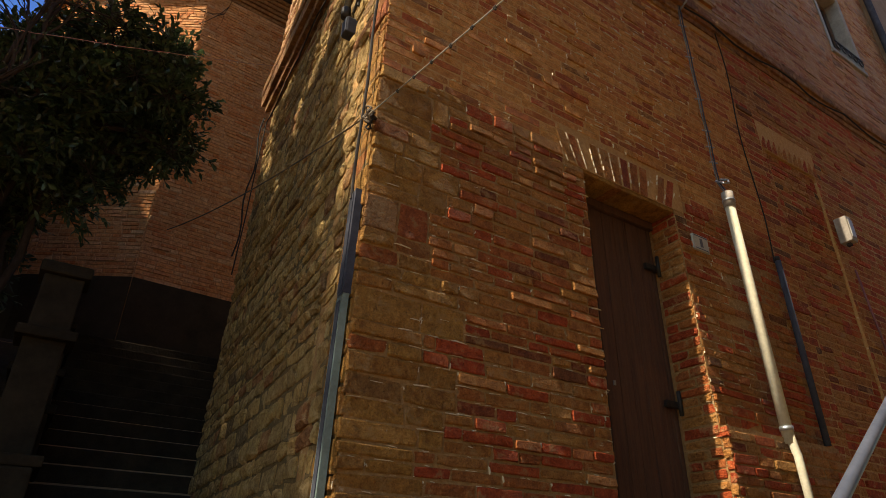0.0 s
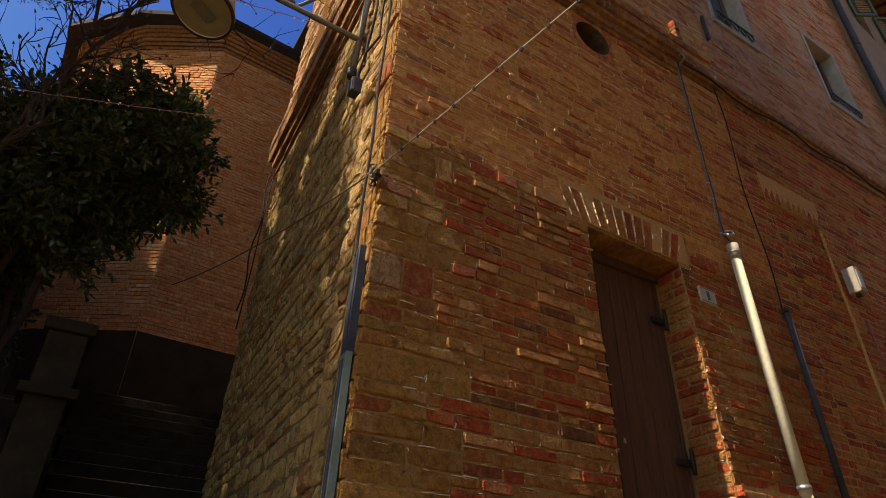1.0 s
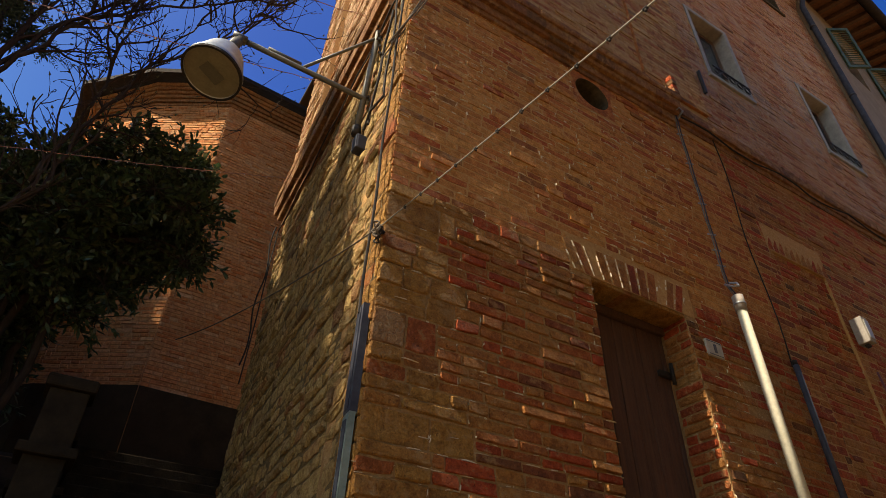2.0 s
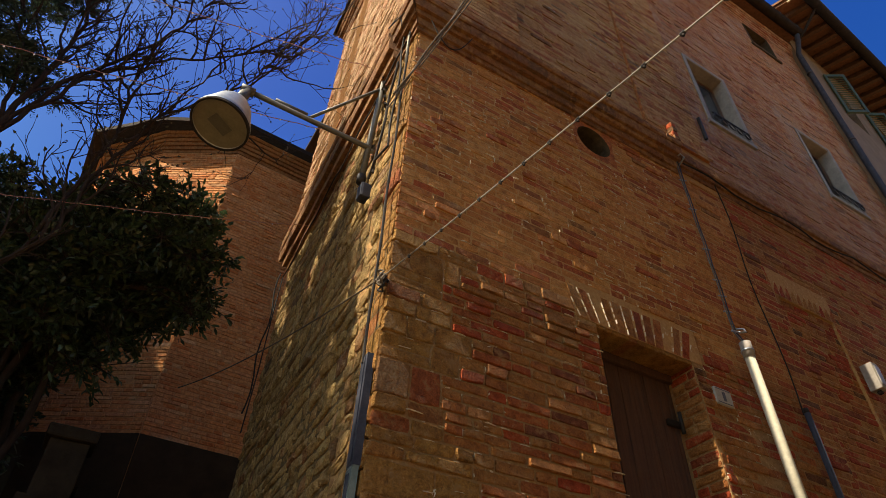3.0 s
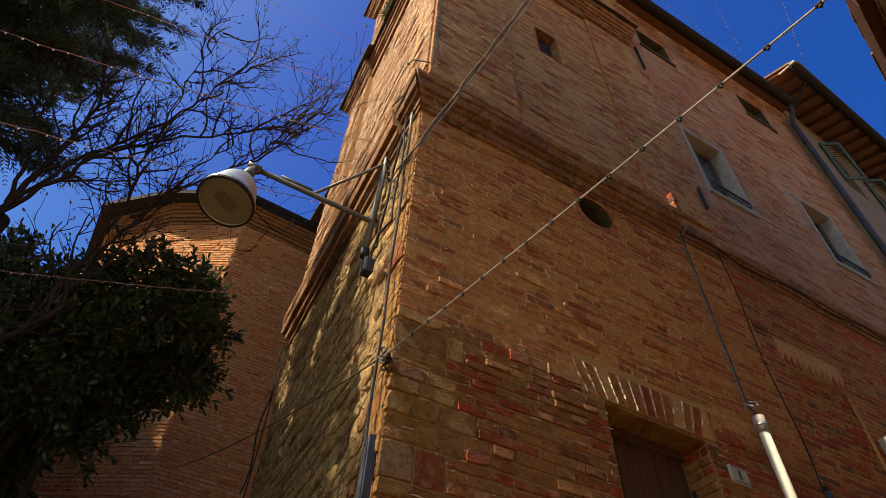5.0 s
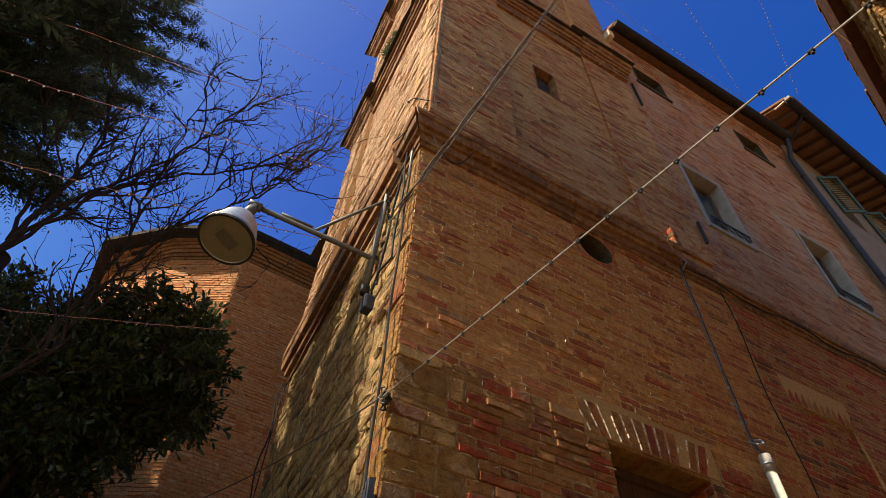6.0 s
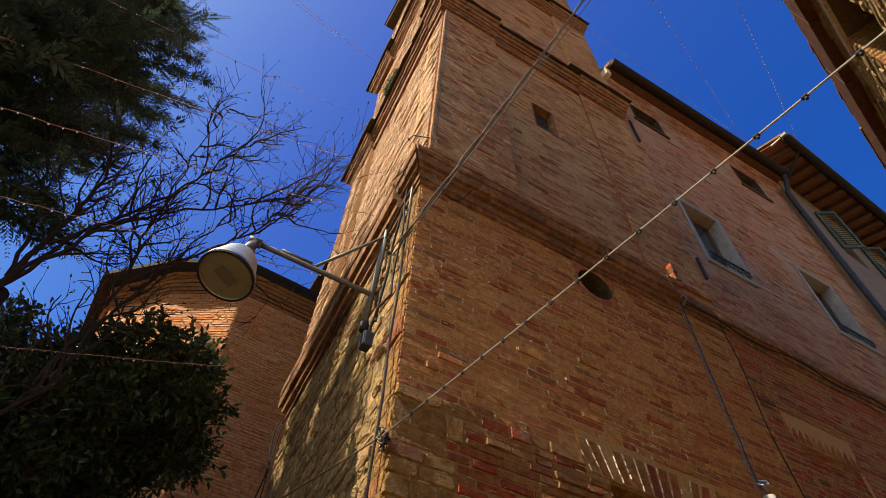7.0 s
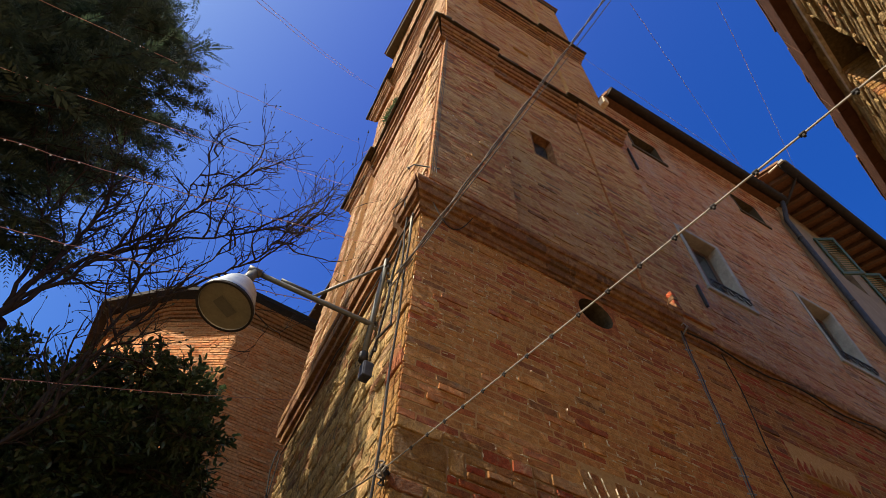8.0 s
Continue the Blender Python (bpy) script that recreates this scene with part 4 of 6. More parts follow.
    part("verge_plaster", box_bm(3.64, 3.76, -0.20, -0.02, 13.16, 13.40, 0.015), M_PALE_MORTAR, house, "pale plaster under the roof verge")
    # wall anchors
    for x, z0, z1 in ((3.885, 10.86, 11.62), (3.83, 7.36, 7.76)):
        part("wall_anchor", box_bm(x - 0.014, x + 0.014, -0.05, -0.012, z0, z1, 0.006), M_IRON, house, "iron tie anchor bar")
    pts = [(8.40, -0.31, 13.42), (8.42, -0.25, 13.2), (8.44, -0.13, 12.9), (8.42, -0.12, 10.0), (8.40, -0.12, 0.0)]
    d = bar("downpipe", pts, 0.05, M_BLUEGREY, house, "dark slate downpipe", 10)
    for z in (12.2, 10.2, 8.2, 6.2):
        bar("pipe_clip", [(8.42, -0.12, z), (8.42, -0.12, z + 0.04)], 0.058, M_IRON, d)
    for i, (w, rail) in enumerate(((W1, True), (W2, True), (U1, False), (U2, False))):
        # upper reveals get the dark tile colour in place of shade
        window_unit(house, w, rail, i + 1, None if rail else M_DRIP)


build_house()

# ---- farther house, its eaves on rafters ----
ANG = radians(4.3)
FAR = Face((8.50, -0.10, -0.28), (math.cos(ANG), math.sin(ANG), 0), (math.sin(ANG), -math.cos(ANG), 0))


def face_box(face, u0, u1, d0, d1, v0, v1, bevel=0.0):
    bm = box_bm(u0, u1, -d1, -d0, v0, v1, bevel)
    turn = Matrix((face.a, Vector((-face.n.x, -face.n.y, 0)), (0, 0, 1))).transposed().to_4x4()
    bmesh.ops.transform(bm, matrix=Matrix.Translation(face.o) @ turn, verts=bm.verts)
    return bm


def build_far_house():
    house = thing("far_house", (12, 2, 0), "rendered brick house with wooden rafters under deep eaves", "house")
    holes = [(0.95, 1.75, 11.95, 13.3), (2.6, 3.4, 11.95, 13.3)]
    slab_with_holes("wall", FAR, 0.0, 9.0, -0.3, 14.2, 0.4, holes, M_TAN, house, "pale tan rendered wall")
    part("rear_wall", face_box(FAR, 0.0, 9.0, -5, -4.7, -0.3, 15.5), M_TAN, house)
    part("end_wall", face_box(FAR, 0.0, 0.3, -4.7, -0.4, 12.0, 15.0), M_TAN, house)
    for k in range(24):
        u = -0.25 + 0.36 * k
        v, f = [], []
        base = [FAR.at(u + a, 14.02 + 0.28 * (0.66 - d) + h, d) for d in (-0.1, 0.64) for a, h in ((0, 0), (0.09, 0), (0.09, 0.11), (0, 0.11))]
        solid("rafter", base, [(0, 1, 2, 3), (7, 6, 5, 4), (0, 4, 5, 1), (1, 5, 6, 2), (2, 6, 7, 3), (3, 7, 4, 0)], M_WOOD, house)
    deck = [FAR.at(u, 14.135 + 0.28 * (0.66 - d) + h, d) for h in (0, 0.05) for u, d in ((-0.5, 0.68), (9, 0.68), (9, -4.5), (-0.5, -4.5))]
    solid("roof_deck", deck, [(3, 2, 1, 0), (4, 5, 6, 7), (0, 1, 5, 4), (1, 2, 6, 5), (2, 3, 7, 6), (3, 0, 4, 7)], M_TILE, house, "orange clay roof boards")
    tiles = [FAR.at(u, 14.20 + 0.28 * (0.66 - d) + h, d) for h in (0, 0.06) for u, d in ((-0.54, 0.72), (9, 0.72), (9, -4.5), (-0.54, -4.5))]
    solid("roof", tiles, [(3, 2, 1, 0), (4, 5, 6, 7), (0, 1, 5, 4), (1, 2, 6, 5), (2, 3, 7, 6), (3, 0, 4, 7)], M_TILE, house, "clay tile roof")
    gut = bar("gutter", [FAR.at(-0.5, 14.1, 0.74), FAR.at(9, 14.1, 0.74)], 0.1, M_COPPER, house, "dark brown gutter", 12)
    for k in range(8):
        p = FAR.at(0.1 + 0.9 * k, 14.17, 0.80)
        bar("gutter_bracket", [p, p + Vector((0, 0, 0.05))], 0.01, M_IRON, gut, sides=5)
    bar("gutter_pipe", [FAR.at(-0.05, 14.05, 0.72), FAR.at(0.0, 13.75, 0.35), FAR.at(-0.08, 13.5, 0.16)], 0.03, M_COPPER, house, "short brown outlet pipe")
    part("verge_board", face_box(FAR, -0.545, -0.51, 0.42, 0.66, 14.12, 14.155, 0.006), M_PALE_MORTAR, house, "pale board along the roof verge")
    part("flashing", face_box(FAR, -0.56, -0.505, 0.68, 0.80, 14.10, 14.18, 0.01), M_SURROUND, house, "white metal gutter end")
    for u0 in (0.95, 2.6):
        win = part("window", face_box(FAR, u0 + 0.02, u0 + 0.78, -0.22, -0.18, 11.95, 13.3), M_GLASS, house)
        part("window_frame", face_box(FAR, u0 + 0.37, u0 + 0.43, -0.178, -0.15, 11.95, 13.3), M_WOOD, win)
        # shutter standing half open on its hinge
        m = Matrix.Translation(FAR.at(u0 - 0.08, 0, 0.03)) @ Matrix.Rotation(ANG - radians(36), 4, "Z")
        sh = bmesh.new()
        for b in ((0, 0.05, 12.0, 13.28), (0.37, 0.42, 12.0, 13.28), (0.05, 0.37, 12.0, 12.07), (0.05, 0.37, 13.2, 13.28)):
            box_bm(b[0], b[1], -0.02, 0.02, b[2], b[3], 0.003, sh)
        bmesh.ops.transform(sh, matrix=m, verts=sh.verts)
        shut = part("shutter", sh, M_GREEN, house, "green louvred shutter standing half open")
        for i in range(16):
            sl = box_bm(0.05, 0.37, -0.022, 0.022, -0.004, 0.004)
            bmesh.ops.transform(sl, matrix=m @ Matrix.Translation((0, 0, 12.12 + 0.068 * i)) @ Matrix.Rotation(radians(40), 4, "X"), verts=sl.verts)
            part("slat", sl, M_GREEN, shut)


build_far_house()

# ---- house across the street ----
OANG = radians(15.8)
OPP = Face((2.09, -2.92, 0), (math.cos(OANG), math.sin(OANG), 0), (-math.sin(OANG), math.cos(OANG), 0))


def opp_box(u0, u1, d0, d1, v0, v1, bevel=0.0):
    bm = box_bm(u0, u1, d0, d1, v0, v1, bevel)
    bmesh.ops.transform(bm, matrix=Matrix.Translation(OPP.o) @ Matrix.Rotation(OANG, 4, "Z"), verts=bm.verts)
    return bm


def build_opposite():
    house = thing("stone_house", (3.5, -4.5, 0), "old stone and brick house with clay tiled eaves", "house")
    hole = (0.05, 0.72, 6.30, 7.22)
    wall = slab_with_holes("wall", OPP, -2.6, 4.6, -0.3, 8.1, 0.45, [hole], M_SIDE_MORTAR, house, "uneven stone and brick wall")
    cells = courses(-2.6, 4.6, 2.5, 7.62, (0.06, 0.12), [(0.12, 0.3), (0.2, 0.4)], 0.014, [hole], seed=91)
    # courses run along the wall as seen from the street
    lay(OPP, cells, wall, ("stone", "rubble_facing"), (M_RUBBLE, M_RUBBLE1), (0.004, 0.022), 0.014, 0.004, None, 92, 300, 2.0)
    for k in range(9):
        part("cornice_block", opp_box(-2.6 + 0.8 * k, -1.803 + 0.8 * k, 0.0, 0.115 + rng.uniform(0, 0.006), 7.62, 8.045, 0.012), M_SOFFIT, wall, "smooth brown rendered cornice")
    part("window_back", opp_box(-0.3, 1.1, -1.5, -1.46, 6.0, 7.6), M_DARK, house)
    for b in ((-0.3, -0.26), (1.06, 1.1)):
        part("room_side", opp_box(*b, -1.46, -0.46, 6.0, 7.6), M_DARK, house)
    for b in ((6.0, 6.04), (7.56, 7.6)):
        part("room_board", opp_box(-0.26, 1.06, -1.46, -0.46, *b), M_DARK, house)
    part("window_head", opp_box(-0.2, 0.98, -0.05, 0.035, 7.225, 7.30, 0.008), M_PALE_MORTAR, wall, "pale stone lintel edge")
    for i in range(16):
        z = 6.31 + 0.057 * i
        part("jamb_brick", opp_box(0.70, 0.735, -0.4, 0.012, z, z + 0.049, 0.006), M_STONE1, wall)
    for n, b in (("rear_wall", (-2.6, 4.6, -4, -3.6, -0.3, 9.2)), ("near_end_wall", (-2.6, -2.15, -3.6, -0.45, -0.3, 8.6)), ("far_end_wall", (4.15, 4.6, -3.6, -0.45, -0.3, 8.6))):
        part(n, opp_box(*b), M_STONE, house)
    soffit = [OPP.at(u, 8.06 + 0.25 * (0.1 - d) + h, d) for h in (0, 0.06) for u, d in ((-2.8, 0.08), (4.8, 0.08), (4.8, -4.0), (-2.8, -4.0))]
    solid("eaves_board", soffit, [(3, 2, 1, 0), (4, 5, 6, 7), (0, 1, 5, 4), (1, 2, 6, 5), (2, 3, 7, 6), (3, 0, 4, 7)], M_TILE, house, "reddish clay eaves")
    for k in range(32):
        u, r = -2.8 + 0.235 * k, random.Random(300 + k)
        a, b, up = r.uniform(0.325, 0.35), r.uniform(0.325, 0.35), r.uniform(0, 0.012)
        v = [OPP.at(uu, 8.065 + up + h, d) for h in (0, 0.035) for uu, d in ((u, a - 0.22), (u + 0.228, b - 0.22), (u + 0.228, -0.2), (u, -0.2))]
        v = [p + Vector((0, 0, 0.0 if i % 4 < 2 else 0.13)) for i, p in enumerate(v)]
        solid("tile", v, [(3, 2, 1, 0), (4, 5, 6, 7), (0, 1, 5, 4), (1, 2, 6, 5), (2, 3, 7, 6), (3, 0, 4, 7)], M_TILE, house)


build_opposite()

# ---- apse of the church behind ----
def build_apse():
    apse = thing("church_apse", (0, 9, 4), "polygonal orange brick apse with stepped eaves and tiled roof", "church")
    base = [(-3.0, 12.6), (-2.80, 9.26), (-1.80, 8.14), (-0.45, 7.32), (4.2, 7.62)]
    out = []
    for i in range(len(base) - 1):
        a, b = Vector((*base[i], 0)), Vector((*base[i + 1], 0))
        d = (b - a).normalized()
        f = Face(a, d, (d.y, -d.x, 0))
        L = (b - a).length
        w = slab_with_holes("wall", f, 0.0, L, 3.6, 12.1, 0.4, [], M_ORANGE_MORTAR, apse, "orange brick facet")
        cells = courses(0.0, L, 5.5, 11.75, (0.062, 0.075), [(0.2, 0.29), (0.12, 0.15), (0.25, 0.31)], 0.012, (), seed=100 + i)
        lay(f, cells, w, ("brick", "brick_facing"), (M_ORANGE, M_ORANGE), (0.004, 0.014), 0.005, 0.003, None, 110 + i)
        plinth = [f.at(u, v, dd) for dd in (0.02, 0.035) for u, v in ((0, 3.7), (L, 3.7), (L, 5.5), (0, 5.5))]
        solid("plinth_render", plinth, [(4, 5, 6, 7), (0, 1, 5, 4), (1, 2, 6, 5), (2, 3, 7, 6), (3, 0, 4, 7)], M_PLASTER, apse, "grey plaster band, colour darkened for the trees' shade")
        eave = [(11.76 + 0.085 * k, 11.84 + 0.085 * k, 0.016 + 0.038 * k) for k in range(6)]
        brick_cornice("eaves_course", f, eave, 0.0, L, M_ORANGE_SHADE, apse, "stepped brick eaves", 40 + i, "flush", None, 0.3)
        out.append((f, L))
    rim = [Vector((x, y, 0)) for x, y in ((-3.42, 12.6), (-3.27, 8.92), (-2.06, 7.76), (-0.60, 6.95), (4.2, 7.24))]
    top = Vector((0.6, 11.2, 14.2))
    verts = [p + Vector((0, 0, 12.30)) for p in rim] + [p + Vector((0, 0, 12.41)) for p in rim] + [top, Vector((4.2, 11.2, 14.2))]
    faces = []
    n = len(rim)
    for i in range(n - 1):
        faces.append((i, i + 1, n + i + 1, n + i))
    for i in range(n - 2):
        faces.append((n + i, n + i + 1, 2 * n))
        faces.append((i + 1, i, 2 * n))
    faces += [(2 * n - 2, 2 * n - 1, 2 * n + 1, 2 * n), (n - 1, n - 2, 2 * n, 2 * n + 1)]
    solid("roof", verts, faces, M_COPPER, apse, "low dark weathered tile roof")
    nave = thing("church_nave", (4, 11, 4), "tall brick nave wall with dark eaves behind the tower", "church")
    part("wall", box_bm(2.0, 9, 7.8, 14, 3.6, 16.0), M_ORANGE, nave)
    part("eaves_board", box_bm(1.5, 9.3, 7.3, 14.3, 16.0, 16.12, 0.02), M_COPPER, nave, "dark boarded eaves")
    part("roof", box_bm(1.56, 9.3, 7.4, 14.3, 16.12, 16.3, 0.03), M_TILE, nave)


build_apse()


def build_steps():
    flight = thing("stone_steps", (-0.4, 3.5, 0), "steep flight of worn stone steps beside the tower, colour darkened for shade", "steps", kind="structure")
    for k in range(24):
        y, z = 0.5 + 0.255 * k, 0.176 * (k + 1)
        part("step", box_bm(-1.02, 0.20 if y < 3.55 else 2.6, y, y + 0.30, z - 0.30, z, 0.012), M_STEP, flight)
    # retaining side by the garden
    wall = thing("garden_wall", (-1.3, 3, 0), "low stone wall with a capped pier beside the steps, colour darkened for shade", "wall", kind="structure")
    for k in range(7):
        y0 = 0.6 + 0.83 * k
        top = 0.55 + (y0 + 0.4) * 0.58
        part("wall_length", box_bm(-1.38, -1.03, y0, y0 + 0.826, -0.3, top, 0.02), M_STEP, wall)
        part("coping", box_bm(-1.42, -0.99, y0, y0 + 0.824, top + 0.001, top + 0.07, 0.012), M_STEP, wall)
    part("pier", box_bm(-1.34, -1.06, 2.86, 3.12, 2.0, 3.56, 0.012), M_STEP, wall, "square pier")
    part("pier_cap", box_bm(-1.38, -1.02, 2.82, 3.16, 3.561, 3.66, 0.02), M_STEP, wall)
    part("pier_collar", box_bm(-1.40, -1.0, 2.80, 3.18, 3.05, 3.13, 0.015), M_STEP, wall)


build_steps()


def build_landing():
    land = thing("door_landing", (2, -0.5, 0), "plain stone landing with steps up to the plank door", "steps", kind="structure")
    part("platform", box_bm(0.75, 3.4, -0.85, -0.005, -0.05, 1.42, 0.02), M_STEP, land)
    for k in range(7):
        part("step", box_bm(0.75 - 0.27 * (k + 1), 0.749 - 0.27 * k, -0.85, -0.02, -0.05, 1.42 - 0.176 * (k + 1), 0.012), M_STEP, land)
    rail = thing("handrail", (0.2, -1.2, 0), "blue grey painted tubular handrail by the landing", "railing")
    bar("top_rail", [(-0.10, -1.71, 1.37), (0.55, -1.60, 1.70), (1.33, -1.47, 2.10), (2.0, -1.36, 2.44)], 0.017, M_RAIL, rail, sides=14)
    bar("post", [(-0.08, -1.705, -0.05), (-0.08, -1.705, 1.38)], 0.022, M_RAIL, rail)
    bar("post", [(1.97, -1.365, -0.05), (1.97, -1.365, 2.43)], 0.022, M_RAIL, rail)
    bar("lower_rail", [(-0.08, -1.705, 0.68), (1.97, -1.365, 1.70)], 0.016, M_RAIL, rail)


build_landing()

# ---- pipes, boxes and plate on the front ----
def build_fixtures():
    p = thing("drain_pipe", (3.04, -0.1, 2), "cream plastic pipe with white collar clipped to the brick wall", "pipe")
    bar("pipe", [(3.095, -0.10, 2.36), (3.058, -0.10, 3.3), (3.035, -0.10, 4.16)], 0.038, M_PVC, p, sides=20)
    bar("collar", [(3.035, -0.10, 4.155), (3.035, -0.10, 4.29)], [0.045, 0.045], M_SURROUND, p, "white collar", 20)
    bar("collar_ring", [(3.035, -0.10, 4.205), (3.035, -0.10, 4.222)], 0.049, M_ZINC, p, "", 20)
    bar("lower_pipe", [(3.145, -0.135, 1.3), (3.10, -0.13, 2.28), (3.098, -0.115, 2.36), (3.095, -0.10, 2.44)], [0.027, 0.027, 0.029, 0.034], M_PVC, p, sides=18)
    bar("clip", [(3.093, -0.10, 2.44), (3.092, -0.10, 2.47)], 0.044, M_ZINC, p, "grey pipe clip", 18)
    c = thing("cable_bundle", (3.04, -0.05, 5), "dark cables clipped up the brick wall from a pipe", "cable")
    for k, off in enumerate((-0.006, 0.008)):
        pts = [(3.035 + off + 0.006 * math.sin(i * 1.7 + k), -0.045 - 0.01 * k + (-0.05 if i == 0 else 0), 4.28 + 2.22 * i / 16) for i in range(17)]
        bar("cable", pts, 0.006, M_BLUEGREY if k else M_GREY, c, sides=6)
    bar("hook", [(3.0, -0.05, 4.42), (2.99, -0.12, 4.36), (3.05, -0.13, 4.38), (3.09, -0.1, 4.44), (3.07, -0.05, 4.46)], 0.009, M_ZINC, c, "bent zinc clamp", 6)
    for z in (4.62, 4.78, 4.95, 5.3, 5.8, 6.2):
        bar("clip", [(3.0, -0.035, z), (3.075, -0.06, z)], 0.007, M_ZINC, c, sides=5)
    bar("top_clamp", [(3.02, -0.02, 6.50), (3.03, -0.12, 6.52), (3.08, -0.12, 6.50), (3.09, -0.02, 6.46)], 0.01, M_ZINC, c, "", 6)
    q = thing("slate_conduit", (3.64, -0.05, 2), "slim dark slate conduit with a thin cable above it", "pipe")
    bar("conduit", [(3.665, -0.05, 2.42), (3.64, -0.05, 3.88)], 0.024, M_BLUEGREY, q, sides=12)
    pts = [(3.64 + 0.03 * math.sin(i * 0.8), -0.022, 3.88 + 2.6 * i / 12) for i in range(13)]
    bar("cable", pts, 0.006, M_CABLE, q, sides=5)
    bar("mouth", [(3.64, -0.05, 3.88), (3.64, -0.05, 3.92)], 0.02, M_CABLE, q)
    l = thing("wall_light", (5.0, -0.07, 4.55), "small zinc box light fixed on the brick wall", "lamp")
    part("housing", box_bm(4.95, 5.06, -0.13, -0.012, 4.46, 4.73, 0.012), M_SURROUND, l)
    part("cover", box_bm(4.965, 5.045, -0.138, -0.131, 4.50, 4.69, 0.004), M_PLATE, l, "pale cover plate")
    part("gland", box_bm(4.985, 5.025, -0.09, -0.05, 4.43, 4.458, 0.004), M_CABLE, l)
    r = thing("red_conduit", (5.1, -0.03, 3), "thin red conduit on the brick wall", "pipe")
    bar("conduit", [(5.20, -0.035, 2.4), (5.12, -0.035, 3.6), (5.04, -0.035, 4.2)], 0.010, M_RED, r, sides=8)
    # house plate, its figure as a plain bar
    n = thing("house_plate", (2.66, -0.02, 3.74), "small pale enamel house plate with a dark mark", "sign")
    part("plate", box_bm(2.575, 2.745, -0.034, -0.014, 3.685, 3.815, 0.005), M_PLATE, n)
    part("mark", box_bm(2.645, 2.675, -0.037, -0.0345, 3.715, 3.785, 0.001), M_BAR, n, "dark bar")
    for x0, x1, z0, z1 in ((2.585, 2.735, 3.80, 3.806), (2.585, 2.735, 3.694, 3.70)):
        part("border", box_bm(x0, x1, -0.0365, -0.0345, z0, z1), M_BAR, n)
    # metal cable channel at the tower's corner
    t = thing("cable_channel", (-0.06, 0.05, 1), "blue grey steel cable channel fixed at the tower corner", "channel")
    prof = [(0.02, 0.010), (0.02, 0.042), (0.095, 0.042), (0.095, 0.010)]
    verts, faces = [], []
    zs = [0.3, 1.2, 2.0, 2.66, 2.67, 3.0, 3.24]
    for z in zs:
        for u, d in prof:
            verts.append(SIDE.at(u, z, d + (0.004 if z < 2.665 else 0)))
    for i in range(len(zs) - 1):
        for k in range(3):
            a = i * 4 + k
            faces.append((a, a + 1, a + 5, a + 4))
    faces += [(0, 1, 2, 3), (len(verts) - 4, len(verts) - 3, len(verts) - 2, len(verts) - 1)]
    solid("channel", verts, faces, M_CHANNEL, t)
    sleeve = [SIDE.at(u, z, d) for z in (2.672, 3.243) for u, d in ((0.016, 0.008), (0.016, 0.0455), (0.099, 0.0455), (0.099, 0.008))]
    solid("sleeve", sleeve, [(0, 1, 5, 4), (1, 2, 6, 5), (2, 3, 7, 6), (4, 5, 6, 7)], M_BLUEGREY, t, "dark slate upper sleeve")
    for z0, z1 in ((0.3, 2.64), (2.69, 3.23)):
        v = [SIDE.at(u, z, d) for z in (z0, z1) for u, d in ((0.038, 0.042), (0.038, 0.05), (0.077, 0.05), (0.077, 0.042))]
        solid("cover", v, [(0, 1, 5, 4), (1, 2, 6, 5), (2, 3, 7, 6), (4, 5, 6, 7)], M_BLUEGREY, t, "dark recessed cover")


build_fixtures()


